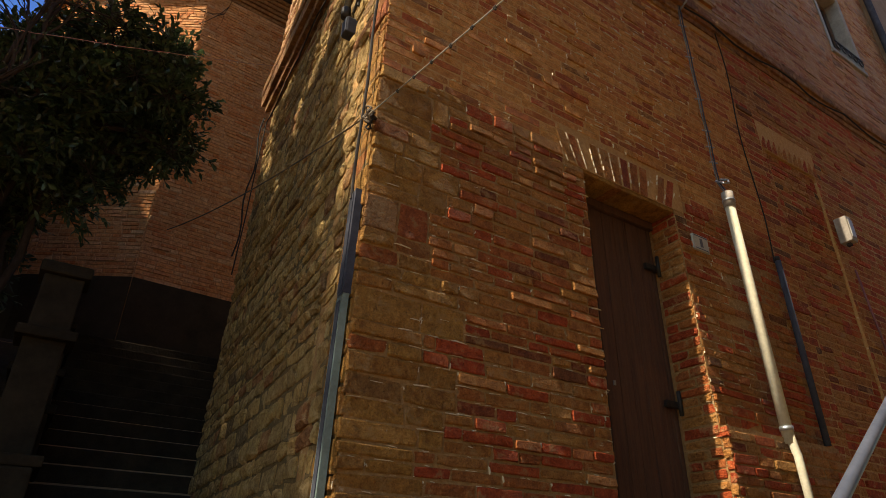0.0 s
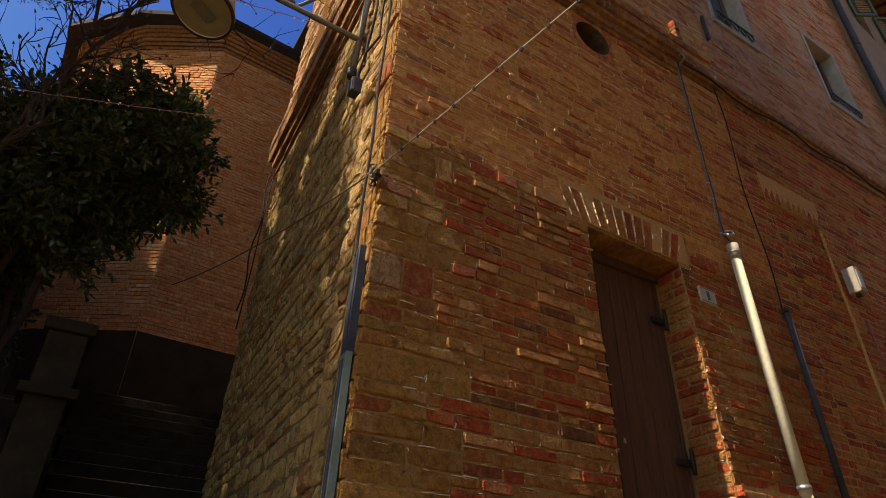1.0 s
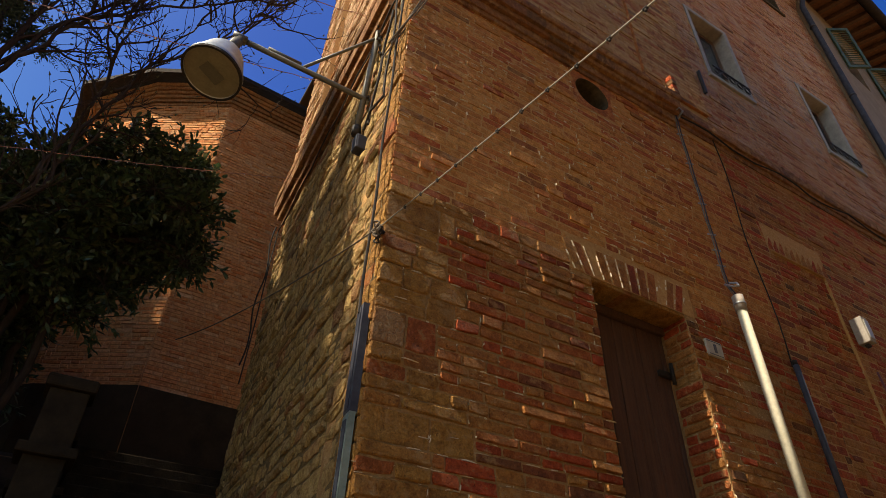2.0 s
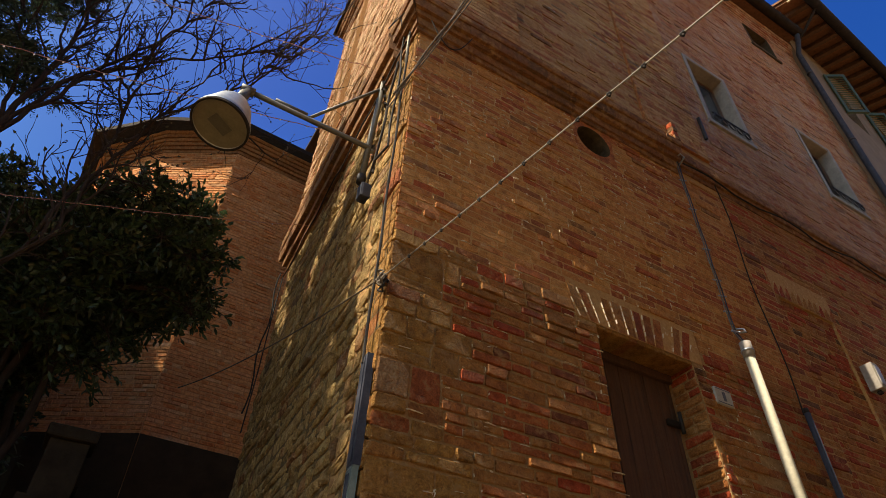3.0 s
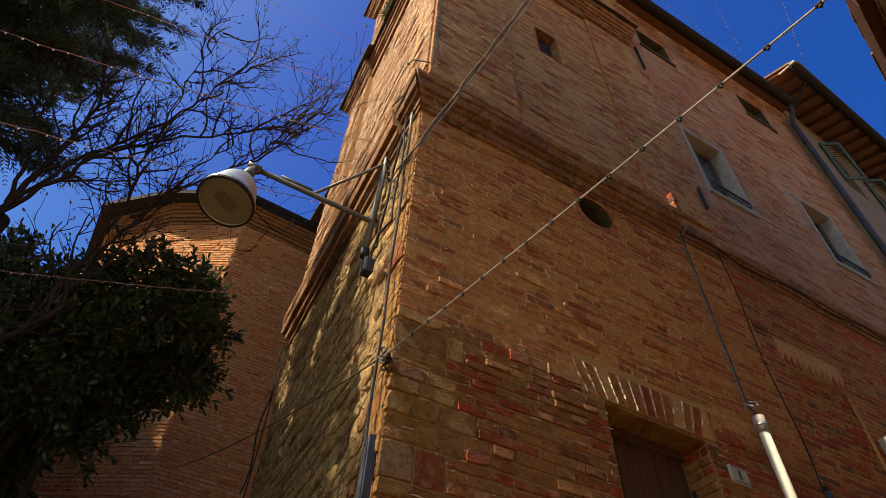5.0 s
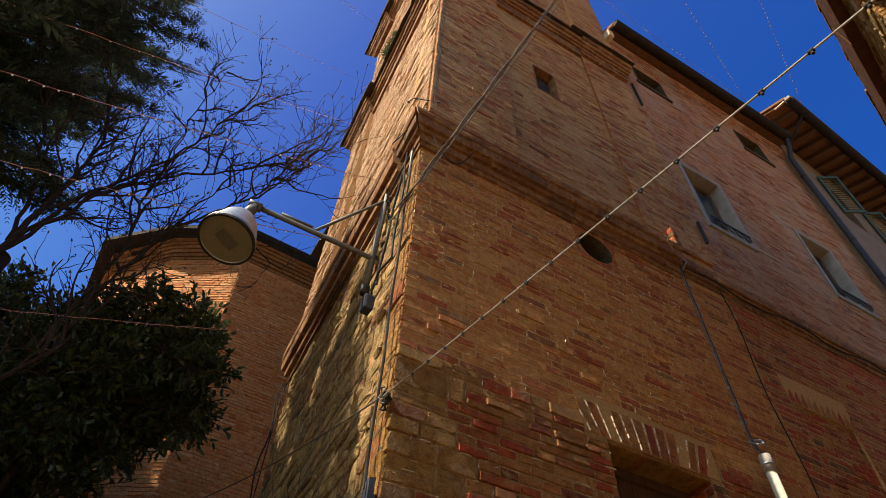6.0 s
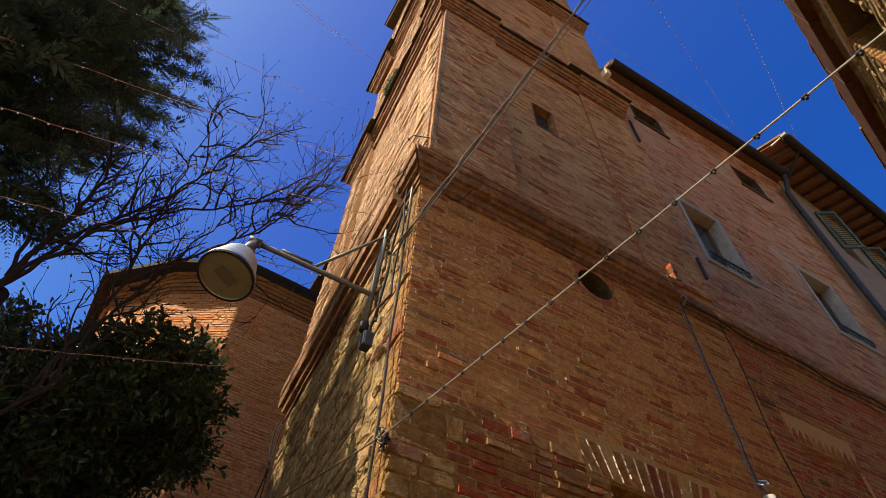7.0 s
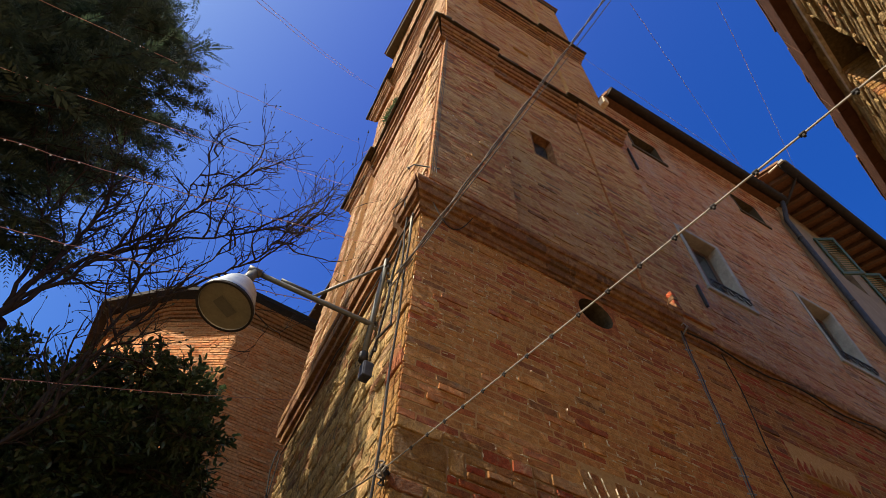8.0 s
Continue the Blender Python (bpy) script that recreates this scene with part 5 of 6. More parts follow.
# ---- street lamp on its wall bracket ----
def build_lamp():
    lamp = thing("street_lamp", (0.0, 0.66, 5.2), "grey bell shaped street lamp on a bracket fixed to the tower", "street lamp")
    a, b = Vector((0.005, 0.69, 5.16)), Vector((0.055, 0.60, 6.46))
    bar("pole", [a, b], 0.025, M_GREY, lamp, sides=14)
    bar("pole_cap", [b, b + Vector((0, 0, 0.05))], [0.034, 0.02], M_GREY, lamp)
    bar("pole_foot", [a - Vector((0, 0, 0.05)), a + Vector((0, 0, 0.03))], 0.036, M_IRON, lamp)
    el = Vector((0.045, 0.66, 5.50))
    tip = Vector((-0.985, 0.61, 5.46))
    bar("arm", [el + Vector((0.12, 0.0, 0.0)), el, tip], 0.021, M_GREY, lamp, "", 14)
    bar("arm_sleeve", [el.lerp(tip, 0.55) + Vector((0, 0, 0.035)), el.lerp(tip, 0.80) + Vector((0, 0, 0.035))], 0.02, M_GREY, lamp)
    bar("brace", [Vector((0.05, 0.615, 6.28)), el.lerp(tip, 0.53) + Vector((0, 0, 0.02))], 0.013, M_GREY, lamp, "thin steel brace", 8)
    for z in (5.5, 6.25):
        p = a.lerp(b, (z - a.z) / (b.z - a.z))
        w = part("wall_bracket", box_bm(p.x + 0.02, p.x + 0.16, p.y - 0.02, p.y + 0.02, z - 0.025, z + 0.025, 0.004), M_ZINC, lamp)
        bar("bolt", [(p.x + 0.02, p.y - 0.05, z), (p.x + 0.02, p.y + 0.05, z)], 0.01, M_IRON, w, sides=6)
    # head: bell with a rim and a flat glass
    m = Matrix.Translation(tip + Vector((-0.04, 0.0, -0.165))) @ Matrix.Diagonal((0.85, 0.85, 0.9, 1)) @ Matrix.Rotation(radians(10), 4, "Y") @ Matrix.Rotation(radians(-4), 4, "X")
    prof = [(0.0, 0.04), (0.05, 0.04), (0.06, 0.0), (0.10, -0.03), (0.13, -0.06), (0.165, -0.12), (0.205, -0.24), (0.228, -0.31), (0.235, -0.315), (0.235, -0.36), (0.222, -0.36), (0.215, -0.325), (0.0, -0.30)]
    bell = solid("shade", *lathe(prof, m, 40), M_ZINC, lamp, "grey metal bell shade", smooth=True)
    solid("rim", *lathe([(0.222, -0.345), (0.240, -0.345), (0.240, -0.368), (0.222, -0.368), (0.222, -0.345)], m, 40), M_CABLE, bell, "dark rubber rim")
    solid("glass", *lathe([(0.221, -0.350), (0.12, -0.352), (0.0, -0.352)], m, 40), M_DIFFUSER, bell, "dull yellowish glass")
    bd = box_bm(-0.09, 0.09, -0.055, 0.055, -0.362, -0.3535, 0.003)
    bmesh.ops.transform(bd, matrix=m @ Matrix.Rotation(radians(25), 4, "Z"), verts=bd.verts)
    part("light_board", bd, M_REFLECT, bell, "dark rectangular light board")
    bar("knuckle", [tip + Vector((0.05, 0, 0)), tip + Vector((-0.05, 0, 0.0))], 0.036, M_GREY, lamp, "", 12)
    bar("neck", [tip + Vector((0.0, 0, 0.0)), tip + Vector((-0.04, 0, -0.175))], [0.035, 0.05], M_GREY, lamp, "", 12)
    j = thing("junction_box", (0.03, 0.62, 5.0), "small dark grey junction box below the lamp bracket", "box")
    part("case", box_bm(-0.01, 0.09, 0.60, 0.69, 4.90, 5.04, 0.01), M_BLUEGREY, j)
    part("lid", box_bm(-0.016, -0.0105, 0.605, 0.685, 4.905, 5.035, 0.002), M_BLUEGREY, j)


build_lamp()


def on_side(u, v, d=0.03):
    return SIDE.at(u, v, d)


def build_wall_cables():
    c = thing("wall_cables", (0, 0.3, 5), "loose cables and conduits running up the tower corner", "cable")
    up = [on_side(0.06 + 0.012 * math.sin(k), 3.2 + 0.16 * k, 0.05) for k in range(21)]
    bar("riser_cable", up, 0.008, M_CABLE, c, sides=6)
    up2 = [on_side(0.16 + 0.03 * math.sin(0.7 * k), 5.0 + 0.115 * k, 0.06) for k in range(14)]
    bar("lamp_cable", [on_side(0.52, 5.0, 0.06), on_side(0.40, 5.08, 0.07)] + up2, 0.009, M_CABLE, c, sides=6)
    up3 = [on_side(0.45 - 0.015 * k + 0.02 * math.sin(k), 5.0 + 0.1 * k, 0.055) for k in range(13)]
    bar("lamp_cable", up3, 0.01, M_CABLE, c, sides=6)
    bar("white_conduit", [on_side(0.08, 5.95, 0.05), on_side(0.06, 6.32, 0.06)], 0.007, M_PVC, c, "white plastic conduit", 8)
    for k in range(3):
        o = 0.02 * k
        bar("upper_cable", [FRONT_L.at(0.03 + o, 6.98, 0.03)] + [FRONT_L.at(0.02 + o + 0.006 * math.sin(i + k), 7.1 + 0.44 * i, 0.018) for i in range(11)], 0.0038, M_WIRE if k else M_CABLE, c, sides=5)
    loop = [FRONT.at(0.05 + 0.42 * s, 6.36 - 0.30 * math.sin(math.pi * s) + 0.07 * s, 0.13) for s in [i / 12 for i in range(13)]]
    bar("loop_cable", loop, 0.005, M_CABLE, c, sides=6)
    bar("loop_cable", [on_side(-0.05, 6.42, 0.16), on_side(0.25, 6.62, 0.19), on_side(0.33, 7.2, 0.06), on_side(0.2, 6.9, 0.12), on_side(0.05, 6.4, 0.14)], 0.005, M_CABLE, c, sides=6)
    bar("hook_arm", [FRONT_L.at(0.1, 7.1, 0.03), on_side(0.05, 7.25, 0.12), on_side(0.2, 7.45, 0.12)], 0.007, M_IRON, c, "iron hook", 6)
    bar("insulator", [on_side(0.2, 7.43, 0.12), on_side(0.23, 7.50, 0.12)], 0.014, M_IRON, c, sides=8)
    edge = [on_side(0.1 + 0.24 * i, 6.28 - 0.014 * i + 0.05 * math.sin(i * 1.9), 0.06) for i in range(15)]
    bar("string_cable", edge + [on_side(3.48, 5.7, 0.06), on_side(3.5, 4.9, 0.05), on_side(3.49, 4.2, 0.06)], 0.007, M_CABLE, c, sides=6)
    far = [on_side(3.49, 6.2 - 0.14 * i + 0.02 * math.sin(2.1 * i), 0.09 + 0.02 * math.sin(i)) for i in range(14)]
    bar("tangle_cable", far, 0.008, M_CABLE, c, sides=6)
    for k in range(5):
        p = on_side(0.35 + 0.05 * k, 5.72 + 0.16 * k, 0.08)
        bar("clip", [p, p + Vector((0.03, 0.05, 0.02))], 0.012, M_IRON, c, sides=6)
    s = thing("front_cable", (6, -0.1, 6.5), "black cable sagging along the brick string moulding", "cable")
    pts = []
    for i in range(28):
        u = 3.08 + 0.19 * i
        pts.append((u, -0.085 - 0.01 * math.sin(i), 6.44 + 0.035 * math.sin(i * 0.9) - (0.02 if i % 5 else 0)))
    bar("cable", pts, 0.009, M_CABLE, s, sides=6)


build_wall_cables()


# ---- wires over the street ----
def beaded(name, label, pts, radius, material, beads, bead_r, bead_mat, group=""):
    w = thing(name, pts[0], label, "wire", group)
    bar("wire", pts, radius, material, w, sides=6)
    n = len(pts) - 1
    total = []
    for s in beads:
        x = s * n
        i = min(int(x), n - 1)
        total.append(Vector(pts[i]).lerp(Vector(pts[i + 1]), x - i))
    return w, total


def build_wires():
    clampat = Vector((-0.045, -0.02, 3.70))
    end = Vector((0.055, -3.64, 3.09))
    pts = sag(clampat, end, 0.015, 24)
    w, at = beaded("festoon_cable", "grey steel cable with black couplings from the tower to the house", pts, 0.0036, M_FESTOON, [0.08 + 0.042 * k for k in range(21)], 0.02, M_CABLE)
    for p in at:
        d = (end - clampat).normalized()
        bar("coupling", [p - d * 0.009, p + d * 0.009], 0.0065, M_CABLE, w, "black coupling", 8)
        bar("coupling_stub", [p, p - Vector((0, 0, 0.014))], 0.005, M_CABLE, w, sides=6)
    k = thing("wire_clamp", clampat, "tangled steel wire clamp at the tower corner", "clamp")
    for i in range(4):
        r = random.Random(i)
        c = clampat + Vector((r.uniform(-0.015, 0.01), r.uniform(-0.03, 0.02), r.uniform(-0.05, 0.03)))
        ring = [c + Vector((0.01 * math.sin(3 * a), 0.03 * math.cos(a), 0.035 * math.sin(a))) for a in [2 * math.pi * j / 12 for j in range(13)]]
        bar("loop", ring, 0.006, M_WIRE if i % 2 else M_CABLE, k, sides=5)
    bar("eye_bolt", [clampat + Vector((0.06, 0.03, 0)), clampat], 0.01, M_IRON, k)
    # the wire goes on past the corner towards the garden
    bar("tail_wire", sag(clampat, (-0.55, 3.2, 4.35), 0.08), 0.005, M_WIRE, k, sides=5)
    tw = thing("twisted_cable", (0, -0.1, 6), "twisted pair of grey overhead cables from the tower", "cable")
    a, b = Vector((-0.05, 0.077, 5.47)), Vector((3.1, -3.2, 15.0))
    line = sag(a, b, 0.05, 60)
    for ph in (0, math.pi):
        tp = [p + Vector((0.011 * math.cos(0.8 * i + ph), 0, 0.011 * math.sin(0.8 * i + ph))) for i, p in enumerate(line)]
        bar("strand", tp, 0.0075, M_WIRE, tw, sides=6)
    bar("second_strand", sag(Vector((-0.06, 0.16, 5.40)), b + Vector((0.05, 0.0, -0.2)), 0.09, 30), 0.0055, M_WIRE, tw, sides=6)

    mast = thing("roof_mast", (3.1, -3.2, 8.2), "grey steel cable mast on the stone house roof", "mast")
    bar("pole", [(3.1, -3.22, 8.0), (3.1, -3.22, 15.1)], 0.03, M_GREY, mast)


build_wires()


def build_string_lights():
    runs = [((-3.96, -0.35, 5.88), (0.40, 4.95, 17.2), 0.1), ((-3.91, 0.15, 5.61), (0.40, 3.55, 12.5), 0.1), ((-3.76, 0.55, 5.41), (0.12, 0.78, 6.8), 0.06), ((-3.54, 1.02, 5.12), (0.14, 1.41, 6.5), 0.06),
            ((-3.06, 1.78, 4.47), (0.2, 2.57, 6.24), 0.05), ((-3.0, -1.12, 6.68), (0.45, 4.8, 20.9), 0.25), ((-3.0, -1.12, 6.66), (0.45, 4.75, 20.8), 0.4), ((3.75, -0.12, 16.3), (7.3, -0.42, 13.6), 0.06),
            ((2.17, -1.95, 11.11), (7.05, -0.46, 13.5), 0.06), ((3.07, -2.58, 10.76), (8.3, -0.95, 13.75), 0.06), ((0.1, 2.9, 12.6), (3.72, -0.1, 18.0), 0.06),
            ((-0.59, -0.5, 9.89), (2.87, -0.5, 8.08), 0.03), ((-0.12, -0.5, 7.57), (2.12, -0.5, 6.51), 0.03)]
    for i, (a, b, drop) in enumerate(runs):
        pts = sag(a, b, drop, 44, 0.006)
        w = thing("string_lights", pts[0], "thin copper wire of tiny clear fairy bulbs over the street", "string lights", "fairy light strings")
        bar("wire", pts, 0.0035 if i < 11 else 0.0012, M_STRING, w, sides=4)
        verts, faces = [], []
        r = random.Random(i)
        for k in range(1, 40):
            if r.random() < 0.75:
                p = pts[k] + Vector((0, 0, -0.01))
                n = len(verts)
                s = 0.0085 if i < 11 and i != 4 else 0.0042
                verts += [p + Vector(q) * s for q in ((1, 0, 0), (-1, 0, 0), (0, 1, 0), (0, -1, 0), (0, 0, 1.6), (0, 0, -1.6))]
                faces += [tuple(n + j for j in f) for f in ((0, 2, 4), (2, 1, 4), (1, 3, 4), (3, 0, 4), (2, 0, 5), (1, 2, 5), (3, 1, 5), (0, 3, 5))]
        ob = solid("bulb_chain", verts, faces, M_BULB, w, "tiny clear bulbs")
        ob["kind"] = "stuff"


build_string_lights()


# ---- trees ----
# Sun patches wanted on the tower's side, as (y, z) strokes with half widths; twigs and sprays that would shade them are
# left out
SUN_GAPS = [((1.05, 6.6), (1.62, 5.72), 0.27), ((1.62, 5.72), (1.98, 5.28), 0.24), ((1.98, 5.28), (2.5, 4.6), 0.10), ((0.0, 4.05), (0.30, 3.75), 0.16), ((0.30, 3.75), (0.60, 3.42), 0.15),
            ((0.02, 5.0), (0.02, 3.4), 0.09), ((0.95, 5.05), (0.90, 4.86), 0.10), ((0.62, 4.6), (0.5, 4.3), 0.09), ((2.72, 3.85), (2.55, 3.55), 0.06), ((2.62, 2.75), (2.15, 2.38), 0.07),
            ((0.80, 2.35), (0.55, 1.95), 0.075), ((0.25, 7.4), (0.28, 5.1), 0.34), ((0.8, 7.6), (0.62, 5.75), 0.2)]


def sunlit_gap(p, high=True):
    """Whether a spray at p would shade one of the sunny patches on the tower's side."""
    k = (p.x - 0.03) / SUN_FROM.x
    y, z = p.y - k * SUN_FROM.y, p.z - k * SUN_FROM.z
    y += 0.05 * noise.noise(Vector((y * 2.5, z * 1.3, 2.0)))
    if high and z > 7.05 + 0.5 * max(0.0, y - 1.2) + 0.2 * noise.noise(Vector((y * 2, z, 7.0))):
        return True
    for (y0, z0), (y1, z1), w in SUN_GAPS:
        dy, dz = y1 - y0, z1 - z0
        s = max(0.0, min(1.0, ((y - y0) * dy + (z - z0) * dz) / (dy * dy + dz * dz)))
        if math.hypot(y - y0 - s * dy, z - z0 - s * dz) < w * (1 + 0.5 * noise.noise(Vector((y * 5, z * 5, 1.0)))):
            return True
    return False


def grow(verts, faces, start, way, length, radius, depth, r, tips, up=0.12, spread=0.6, sides=5):
    n = max(3, int(length / 0.10))
    p, d, pts = Vector(start), Vector(way).normalized(), [Vector(start)]
    for i in range(n):
        d = (d + Vector((r.uniform(-1, 1), r.uniform(-1, 1), r.uniform(-1, 1))) * 0.3 + Vector((0, 0, up * 0.3))).normalized()
        p = p + d * (length / n)
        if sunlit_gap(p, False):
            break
        pts.append(p.copy())
    n = len(pts) - 1
    if n < 2:
        return
    v, f = tube(pts, [radius * (1 - 0.65 * i / n) for i in range(n + 1)], sides if radius > 0.012 else 4, cap=False)
    k = len(verts)
    verts.extend(v)
    faces.extend(tuple(k + j for j in q) for q in f)
    if depth == 0:
        tips.append((pts[-1], d))
        return
    kids = r.randint(3, 4) if depth > 1 else r.randint(2, 4)
    for c in range(kids):
        i = min(n, max(1, int(n * (0.25 + 0.75 * (c + r.random()) / kids))))
        side = Vector((r.uniform(-1, 1), r.uniform(-1, 1), r.uniform(-0.5, 0.9))).normalized()
        w = (pts[i] - pts[i - 1]).normalized() + side * spread * 1.4
        grow(verts, faces, pts[i], w, length * r.uniform(0.42, 0.62), max(0.0046, radius * (1 - 0.6 * i / n) * 0.55), depth - 1, r, tips, up, spread)


def build_bare_tree():
    tree = thing("bare_tree", (-3.0, 1.8, 0), "bare budding tree with long thin arching branches", "tree")
    bar("trunk", [(-2.75, 1.6, -0.2), (-2.72, 1.8, 1.5), (-2.66, 2.0, 3.2), (-2.62, 2.15, 4.6), (-2.60, 2.2, 5.5)], [0.15, 0.13, 0.11, 0.095, 0.08], M_BARK, tree, sides=12)
    limbs = [([(-2.66, 2.0, 3.4), (-2.15, 2.05, 4.15), (-1.90, 2.1, 4.75), (-1.82, 2.1, 5.37), (-1.70, 2.1, 5.9), (-1.48, 2.1, 6.8), (-1.21, 2.1, 7.5)], 0.05),
             ([(-2.62, 2.1, 5.3), (-2.55, 2.1, 6.04), (-2.51, 2.1, 6.6), (-2.52, 2.1, 7.2), (-2.80, 2.1, 8.1), (-2.94, 2.1, 8.9)], 0.06),
             ([(-2.63, 2.1, 5.3), (-2.43, 2.1, 6.03), (-2.16, 2.1, 6.67), (-1.69, 2.1, 7.29), (-1.09, 2.1, 7.88), (-0.58, 2.1, 8.45)], 0.045),
             ([(-2.58, 2.1, 5.6), (-2.35, 2.1, 6.39), (-2.06, 2.1, 7.0), (-1.82, 2.1, 7.65), (-1.60, 2.1, 8.5), (-1.36, 2.1, 9.25)], 0.042),
             ([(-1.95, 2.05, 4.7), (-1.84, 2.1, 6.0), (-1.92, 2.1, 6.61), (-1.87, 2.1, 7.26), (-1.96, 2.1, 8.2), (-1.9, 2.1, 9.6)], 0.035),
             ([(-1.72, 2.1, 5.9), (-1.56, 2.1, 6.42), (-1.26, 2.1, 6.9), (-0.96, 2.1, 7.41), (-0.76, 2.1, 8.02), (-0.56, 2.1, 8.45)], 0.034),
             ([(-2.62, 2.1, 5.6), (-2.70, 2.1, 6.25), (-3.05, 2.1, 7.15), (-3.3, 2.1, 7.75), (-3.8, 2.1, 8.7)], 0.04)]
    verts, faces, tips = [], [], []
    r = random.Random(5)
    for pts, rad in limbs:
        fine = []
        P = [Vector(p) for p in pts]
        for i in range(len(P) - 1):
            for s in range(5):
                q = P[i].lerp(P[i + 1], s / 5) + Vector((r.uniform(-1, 1), r.uniform(-1, 1), r.uniform(-1, 1))) * 0.025
                fine.append(q)
        fine.append(P[-1])
        bar("limb", fine, [rad * 0.5 * (1 - 0.8 * i / len(fine)) for i in range(len(fine))], M_BARK, tree, sides=8)
        for i in range(5, len(fine)):
            side = Vector((r.uniform(-1, 1), r.uniform(-1, 1), r.uniform(-0.4, 1.0)))
            grow(verts, faces, fine[i], (fine[i] - fine[i - 1]).normalized() + side * 0.9, r.uniform(0.5, 1.15), 0.013, 2, r, tips, 0.2, 0.65)
    tw = solid("twig_growth", verts, faces, M_TWIG, tree, "fine bare twigs")
    tw["kind"] = "stuff"
    bv, bf = [], []
    for p, d in tips:
        for k in range(r.randint(1, 2)):
            n = len(bv)
            s = r.uniform(0.014, 0.026)
            q = p + Vector((r.uniform(-1, 1), r.uniform(-1, 1), r.uniform(-1, 1))) * 0.004
            side = d.orthogonal().normalized() * s * 0.45
            oth = d.cross(side).normalized() * s * 0.45
            bv += [q - d * s * 0.3, q + side, q + oth, q - side, q - oth, q + d * s * 1.4]
            bf += [tuple(n + j for j in f) for f in ((0, 1, 2), (0, 2, 3), (0, 3, 4), (0, 4, 1), (5, 2, 1), (5, 3, 2), (5, 4, 3), (5, 1, 4))]
    b = solid("bud_growth", bv, bf, M_MOSS, tree, "small green brown buds")
    b["kind"] = "stuff"


build_bare_tree()


def leaf(verts, faces, p, d, n, length, width):
    """One pointed leaf, folded along its rib."""
    s = d.cross(n).normalized() * width / 2
    k = len(verts)
    verts += [p, p + d * length * 0.35 + s - n * width * 0.12, p + d * length * 0.38 + n * width * 0.05, p + d * length * 0.35 - s - n * width * 0.12, p + d * length * 0.75 + s * 0.7, p + d * length * 0.75 - s * 0.7, p + d * length - n * length * 0.12]
    faces += [(k, k + 1, k + 2), (k, k + 2, k + 3), (k + 1, k + 4, k + 2), (k + 2, k + 5, k + 3), (k + 2, k + 4, k + 6), (k + 2, k + 6, k + 5)]


def build_evergreen(name, label, centre, radii, roots, foot, lobes, seed, lean=0.0, size=1.0, slope=0.0):
    bush = thing(name, (roots[0][0], roots[0][1], foot), label, "tree")
    r = random.Random(seed)
    c0, ends = Vector(centre), []
    for x, y in roots:
        top = Vector((x + r.uniform(-0.1, 0.5), y + r.uniform(-0.4, 0.5), c0.z + radii[2] * r.uniform(0.1, 0.6)))
        base = Vector((x, y, foot))
        pts = [base.lerp(top, s / 6) + Vector((r.uniform(-1, 1), r.uniform(-1, 1), 0)) * 0.07 for s in range(7)]
        bar("stem", pts, [0.05 * (1 - 0.1 * i) for i in range(7)], M_BARK, bush, sides=7)
        ends += pts[3:]
    verts, faces, tv, tf = [], [], [], []
    for k in range(lobes):
        while True:
            a = Vector((r.uniform(-1, 1), r.uniform(-1, 1), r.uniform(-1, 1)))
            if a.length < 1.0:
                break
        c = c0 + Vector((radii[0] * a.x, radii[1] * a.y, radii[2] * a.z))
        c.z += slope * min(0.0, a.x) * radii[2]
        if a.z < -0.25:
            c.x -= lean * (-0.25 - a.z)
        o = min(ends, key=lambda e: (e - c).length)
        tube_v, tube_f = tube([o, o.lerp(c, 0.5) + Vector((0, 0, 0.1)), c], [0.014, 0.01, 0.005], 5, False)
        n = len(tv)
        tv += tube_v
        tf += [tuple(n + j for j in q) for q in tube_f]
        for _ in range(13):
            w = Vector((r.gauss(0, 1), r.gauss(0, 1), r.gauss(0.2, 1))).normalized()
            e = c + w * r.uniform(0.16, 0.34) * size
            tube_v, tube_f = tube([c, e], [0.005, 0.003], 4, False)
            n = len(tv)
            tv += tube_v
            tf += [tuple(n + j for j in q) for q in tube_f]
            for i in range(9):
                p = c.lerp(e, 0.35 + 0.65 * i / 8)
                d = (w + Vector((r.gauss(0, 1), r.gauss(0, 1), r.gauss(-0.1, 0.8))) * 0.9).normalized()
                nn = Vector((r.gauss(0, 0.5), r.gauss(0, 0.5), 1)).normalized()
                leaf(verts, faces, p, d, nn, r.uniform(0.06, 0.105) * size, r.uniform(0.028, 0.042) * size)
    t = solid("twig_growth", tv, tf, M_TWIG, bush)
    t["kind"] = "stuff"
    c = solid("crown", verts, faces, M_LAUREL, bush, "glossy dark green leaves")
    c["kind"] = "stuff"


build_evergreen("laurel_tree", "dense dark evergreen laurel beside the garden steps", (-1.44, 3.6, 5.68), (1.02, 0.9, 1.08),
                [(-1.95, 3.3), (-1.75, 3.9), (-2.15, 3.8), (-1.7, 3.45), (-2.3, 3.3), (-2.0, 3.1), (-1.85, 3.6), (-2.5, 3.6)], 1.8, 250, 21, 0.9, 1.0, 0.55)
build_evergreen("laurel_tree", "lower laurel with bluish leaves over the garden wall", (-2.0, 3.55, 4.75), (0.8, 0.8, 0.75), [(-2.2, 3.4), (-2.05, 3.7)], 1.8, 95, 26, 0.3)
build_evergreen("garden_laurel", "tall evergreen shading the apse wall", (-3.8, 8.2, 7.35), (0.9, 1.3, 2.6), [(-3.7, 8.1), (-4.0, 8.4)], 3.9, 300, 24, 0.0, 1.4)
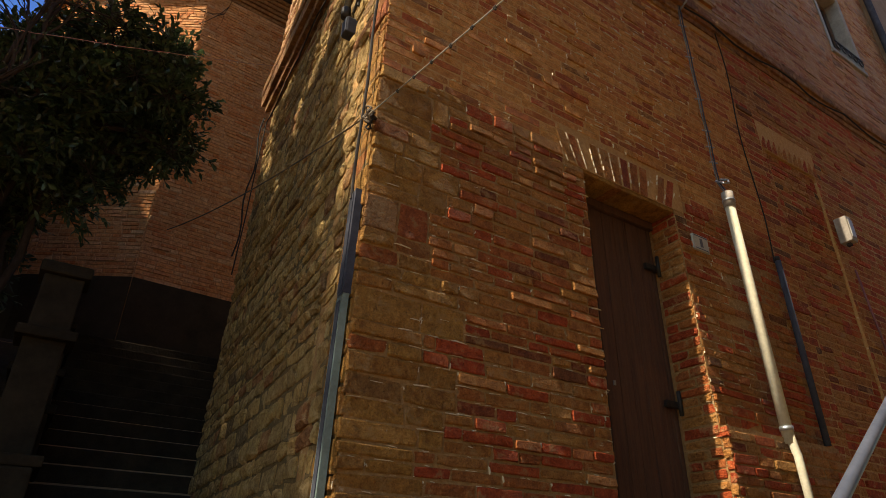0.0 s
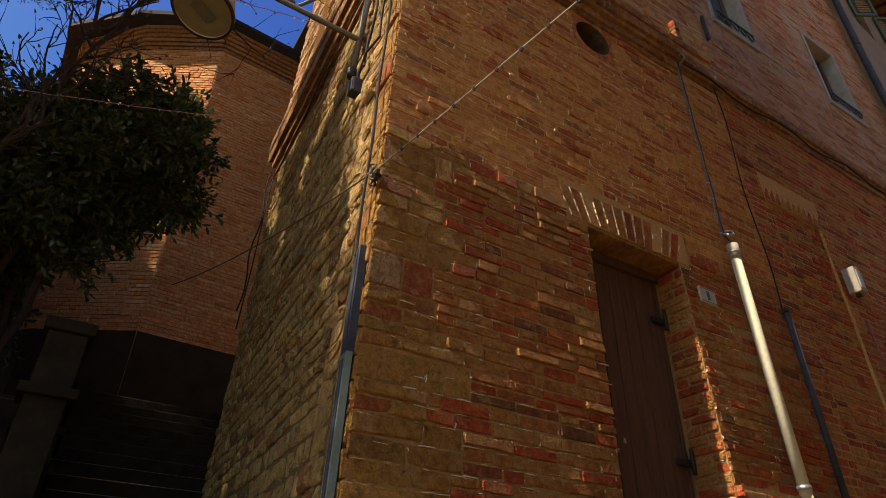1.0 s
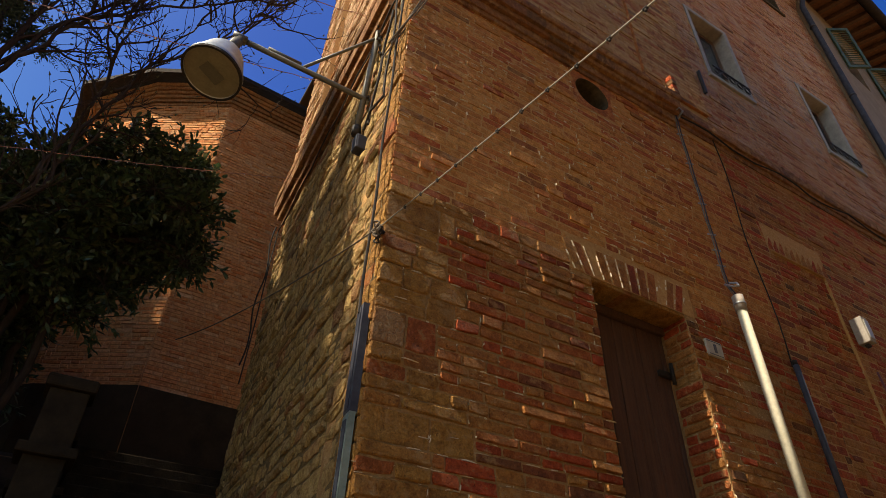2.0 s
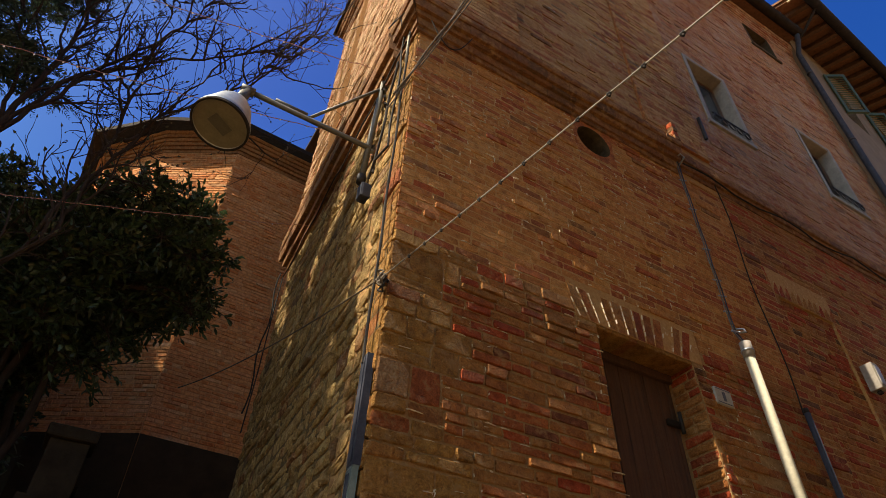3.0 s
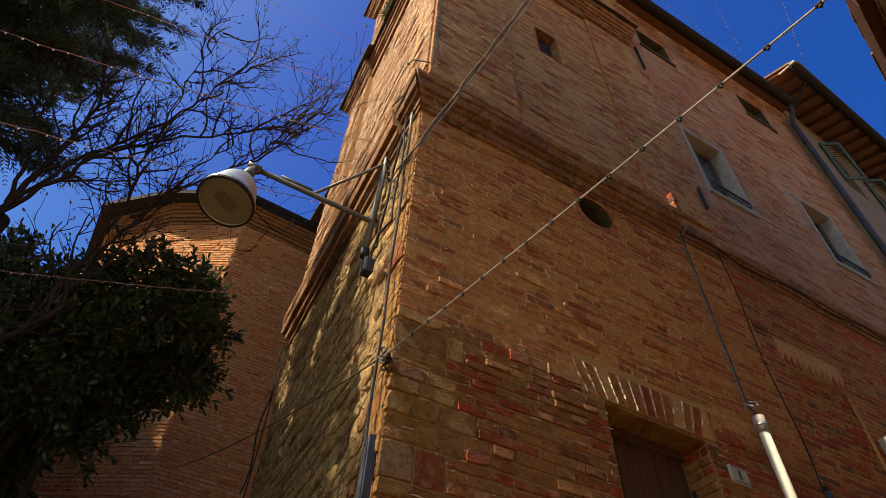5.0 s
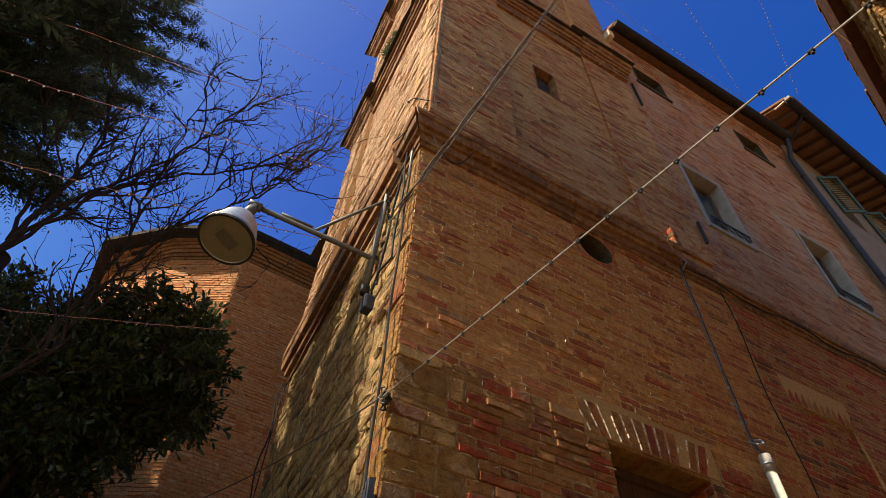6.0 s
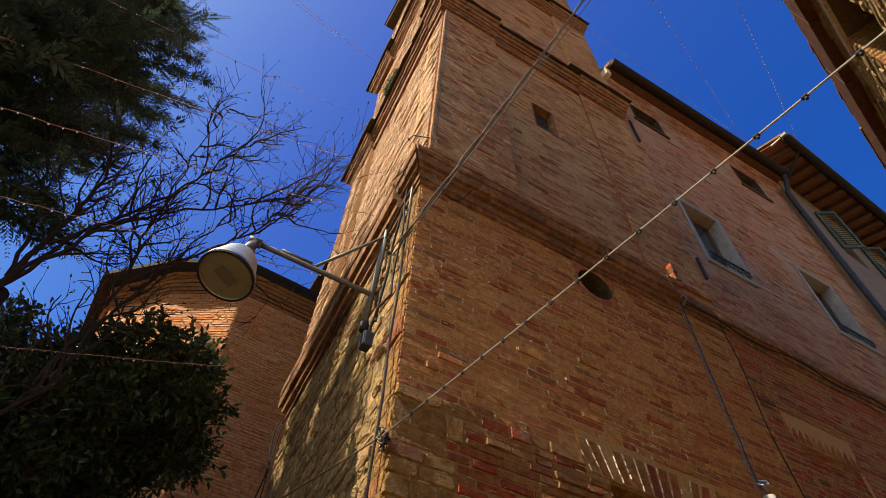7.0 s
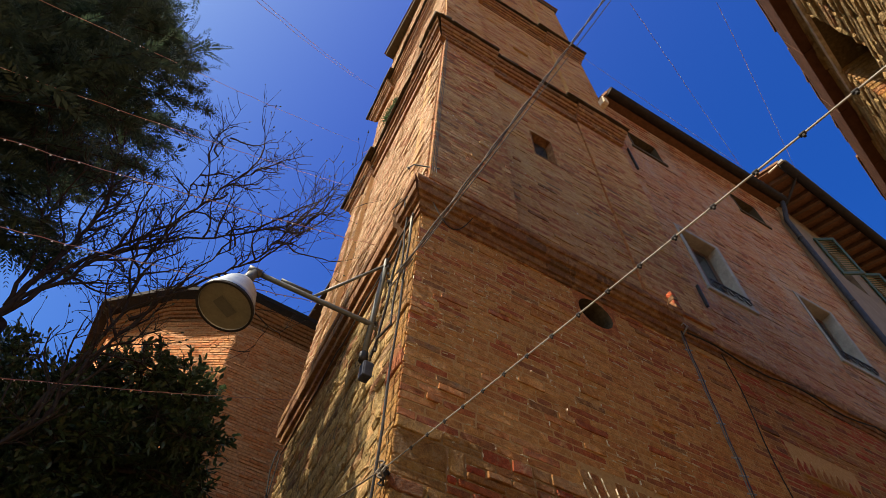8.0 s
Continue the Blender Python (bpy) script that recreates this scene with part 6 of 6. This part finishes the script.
build_evergreen("garden_laurel", "broad evergreen filling the garden below the apse", (-3.2, 7.0, 5.6), (1.15, 1.2, 1.75), [(-3.1, 6.9), (-3.5, 7.1)], 3.9, 210, 23, 0.0, 1.4)
# two hedges added out of view to darken the tower's side and the steps
build_evergreen("garden_laurel", "unseen evergreen hedge added to block sky light from the garden slope", (-5.0, 4.9, 5.6), (1.6, 1.7, 2.6), [(-4.9, 4.8), (-5.3, 5.2)], 3.2, 260, 27, 0.0, 1.7)
build_evergreen("garden_laurel", "unseen evergreen hedge added to block sky light above the steps", (-4.9, 1.9, 3.6), (1.5, 1.6, 2.4), [(-4.8, 1.8), (-5.2, 2.2)], 1.1, 240, 28, 0.0, 1.7)


def frond(verts, faces, r, p, d, length, width):
    """A flat tapering spray: scale-leaved twiglets along both sides of a drooping axis."""
    side = d.cross(Vector((r.gauss(0, 0.5), r.gauss(0, 0.5), 1))).normalized()
    flat = side.cross(d).normalized()
    n = max(5, int(length / 0.034))
    for j in range(n):
        s = j / n
        q = p + d * length * s - Vector((0, 0, 0.22 * length * s * s))
        reach = width * (1.0 - 0.75 * s) * r.uniform(0.7, 1.2)
        for e in (-1, 1):
            w = (d * 0.75 + side * e * r.uniform(0.55, 1.0) + flat * r.gauss(0, 0.28)).normalized()
            k = len(verts)
            t = w.cross(flat).normalized() * reach * 0.13
            verts += [q, q + w * reach * 0.45 + t, q + w * reach, q + w * reach * 0.45 - t]
            faces.append((k, k + 1, k + 2, k + 3))


def build_conifer(label, x, y, foot, low, high, top, reach, flat, count, seed, sprays=5, size=1.0, open_to_sun=False, arms=()):
    """Dark conifer: boughs that rise and droop, hung with flat pointed sprays."""
    tree = thing("conifer_tree", (x, y, foot), label, "tree")
    bar("trunk", [(x - 0.05, y, foot - 0.2), (x, y, foot + (top - foot) * 0.5), (x + 0.1, y, top)], [0.26, 0.18, 0.03], M_BARK, tree, sides=10)
    r = random.Random(seed)
    verts, faces, tv, tf = [], [], [], []
    for k in range(count):
        z = low + (top - 0.4 - low) * (k + r.random()) / count
        a = r.uniform(0, 2 * math.pi)
        out = (reach if z < high else reach * (top + 0.6 - z) / (top + 0.6 - high)) * r.choice((r.uniform(0.4, 0.8), r.uniform(0.7, 1.05)))
        o = Vector((x, y, z))
        w = Vector((math.cos(a), math.sin(a) * flat, r.uniform(0.05, 0.5))).normalized()
        n = max(4, int(out / 0.16))
        pts = [o + w * out * i / n - Vector((0, 0, 0.10 * (i / n) ** 2)) + Vector((r.uniform(-1, 1), r.uniform(-1, 1), r.uniform(-1, 1))) * 0.03 for i in range(n + 1)]
        v, f = tube(pts, [0.014 * (1 - 0.8 * i / n) for i in range(n + 1)], 5, False)
        q = len(tv)
        tv += v
        tf += [tuple(q + j for j in g) for g in f]
        for i in range(1, n + 1):
            for _ in range(sprays):
                d = (w * 0.8 + Vector((r.gauss(0, 0.65), r.gauss(0, 0.65), r.gauss(-0.05, 0.45)))).normalized()
                L = r.uniform(0.22, 0.48) * size
                base = pts[i] + Vector((r.gauss(0, 0.05), r.gauss(0, 0.05), r.gauss(0, 0.05)))
                # crown is hollowed along the sun's path to the chosen wall patches
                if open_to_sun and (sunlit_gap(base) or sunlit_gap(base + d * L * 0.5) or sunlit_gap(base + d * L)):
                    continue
                frond(verts, faces, r, base, d, L, r.uniform(0.075, 0.13) * size)
    for tip in arms:
        # long boughs that reach out of the crown
        tip, o = Vector(tip), Vector((x, y, tip[2] - 1.3))
        pts = [o.lerp(tip, i / 16) + Vector((0, 0, 0.25 * math.sin(math.pi * i / 16))) for i in range(17)]
        v, f = tube(pts, [0.014 * (1 - 0.8 * i / 16) for i in range(17)], 5, False)
        q = len(tv)
        tv += v
        tf += [tuple(q + j for j in g) for g in f]
        w = (tip - o).normalized()
        for i in range(7, 17):
            for _ in range(9):
                d = (w * 0.9 + Vector((r.gauss(0, 0.5), r.gauss(0, 0.5), r.gauss(0.1, 0.45)))).normalized()
                L = r.uniform(0.16, 0.34)
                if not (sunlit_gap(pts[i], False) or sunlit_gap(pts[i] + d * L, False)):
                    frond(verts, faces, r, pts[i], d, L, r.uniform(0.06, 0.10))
    t = solid("branch_growth", tv, tf, M_BARK, tree)
    t["kind"] = "stuff"
    c = solid("crown", verts, faces, M_CYPRESS, tree, "dark green conifer sprays")
    c["kind"] = "stuff"


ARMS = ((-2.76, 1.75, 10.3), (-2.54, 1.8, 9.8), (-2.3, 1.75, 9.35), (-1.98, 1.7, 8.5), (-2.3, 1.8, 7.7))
build_conifer("tall dark conifer with ragged drooping sprays", -5.95, 5.0, 2.8, 8.2, 15.0, 19.5, 3.05, 0.55, 112, 33, 3, 1.3)
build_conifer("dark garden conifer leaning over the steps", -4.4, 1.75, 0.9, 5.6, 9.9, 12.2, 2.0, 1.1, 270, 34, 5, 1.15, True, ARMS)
# added behind the nearer conifer only to keep sun off the lower apse
build_conifer("unseen tall conifer added to shade the lower apse", -8.3, 7.7, 3.5, 9.0, 14.0, 17.0, 1.9, 1.0, 90, 35, 4, 1.6)


def build_cornice_plant():
    plant = thing("wall_plant", SIDE.at(1.5, 12.05, 0.1), "small green tuft growing on the tower cornice", "plant")
    r = random.Random(9)
    verts, faces = [], []
    for c in (SIDE.at(1.45, 12.12, 0.12), SIDE.at(1.75, 12.05, 0.16), SIDE.at(1.62, 12.15, 0.14)):
        for _ in range(160):
            d = Vector((r.gauss(-0.2, 1), r.gauss(0, 1), r.gauss(0.3, 0.8))).normalized()
            leaf(verts, faces, c + d * r.uniform(0, 0.1), d, Vector((0, 0, 1)) if abs(d.z) < 0.9 else Vector((1, 0, 0)), r.uniform(0.05, 0.1), 0.02)
    ob = solid("foliage", verts, faces, M_LAUREL, plant)


build_cornice_plant()
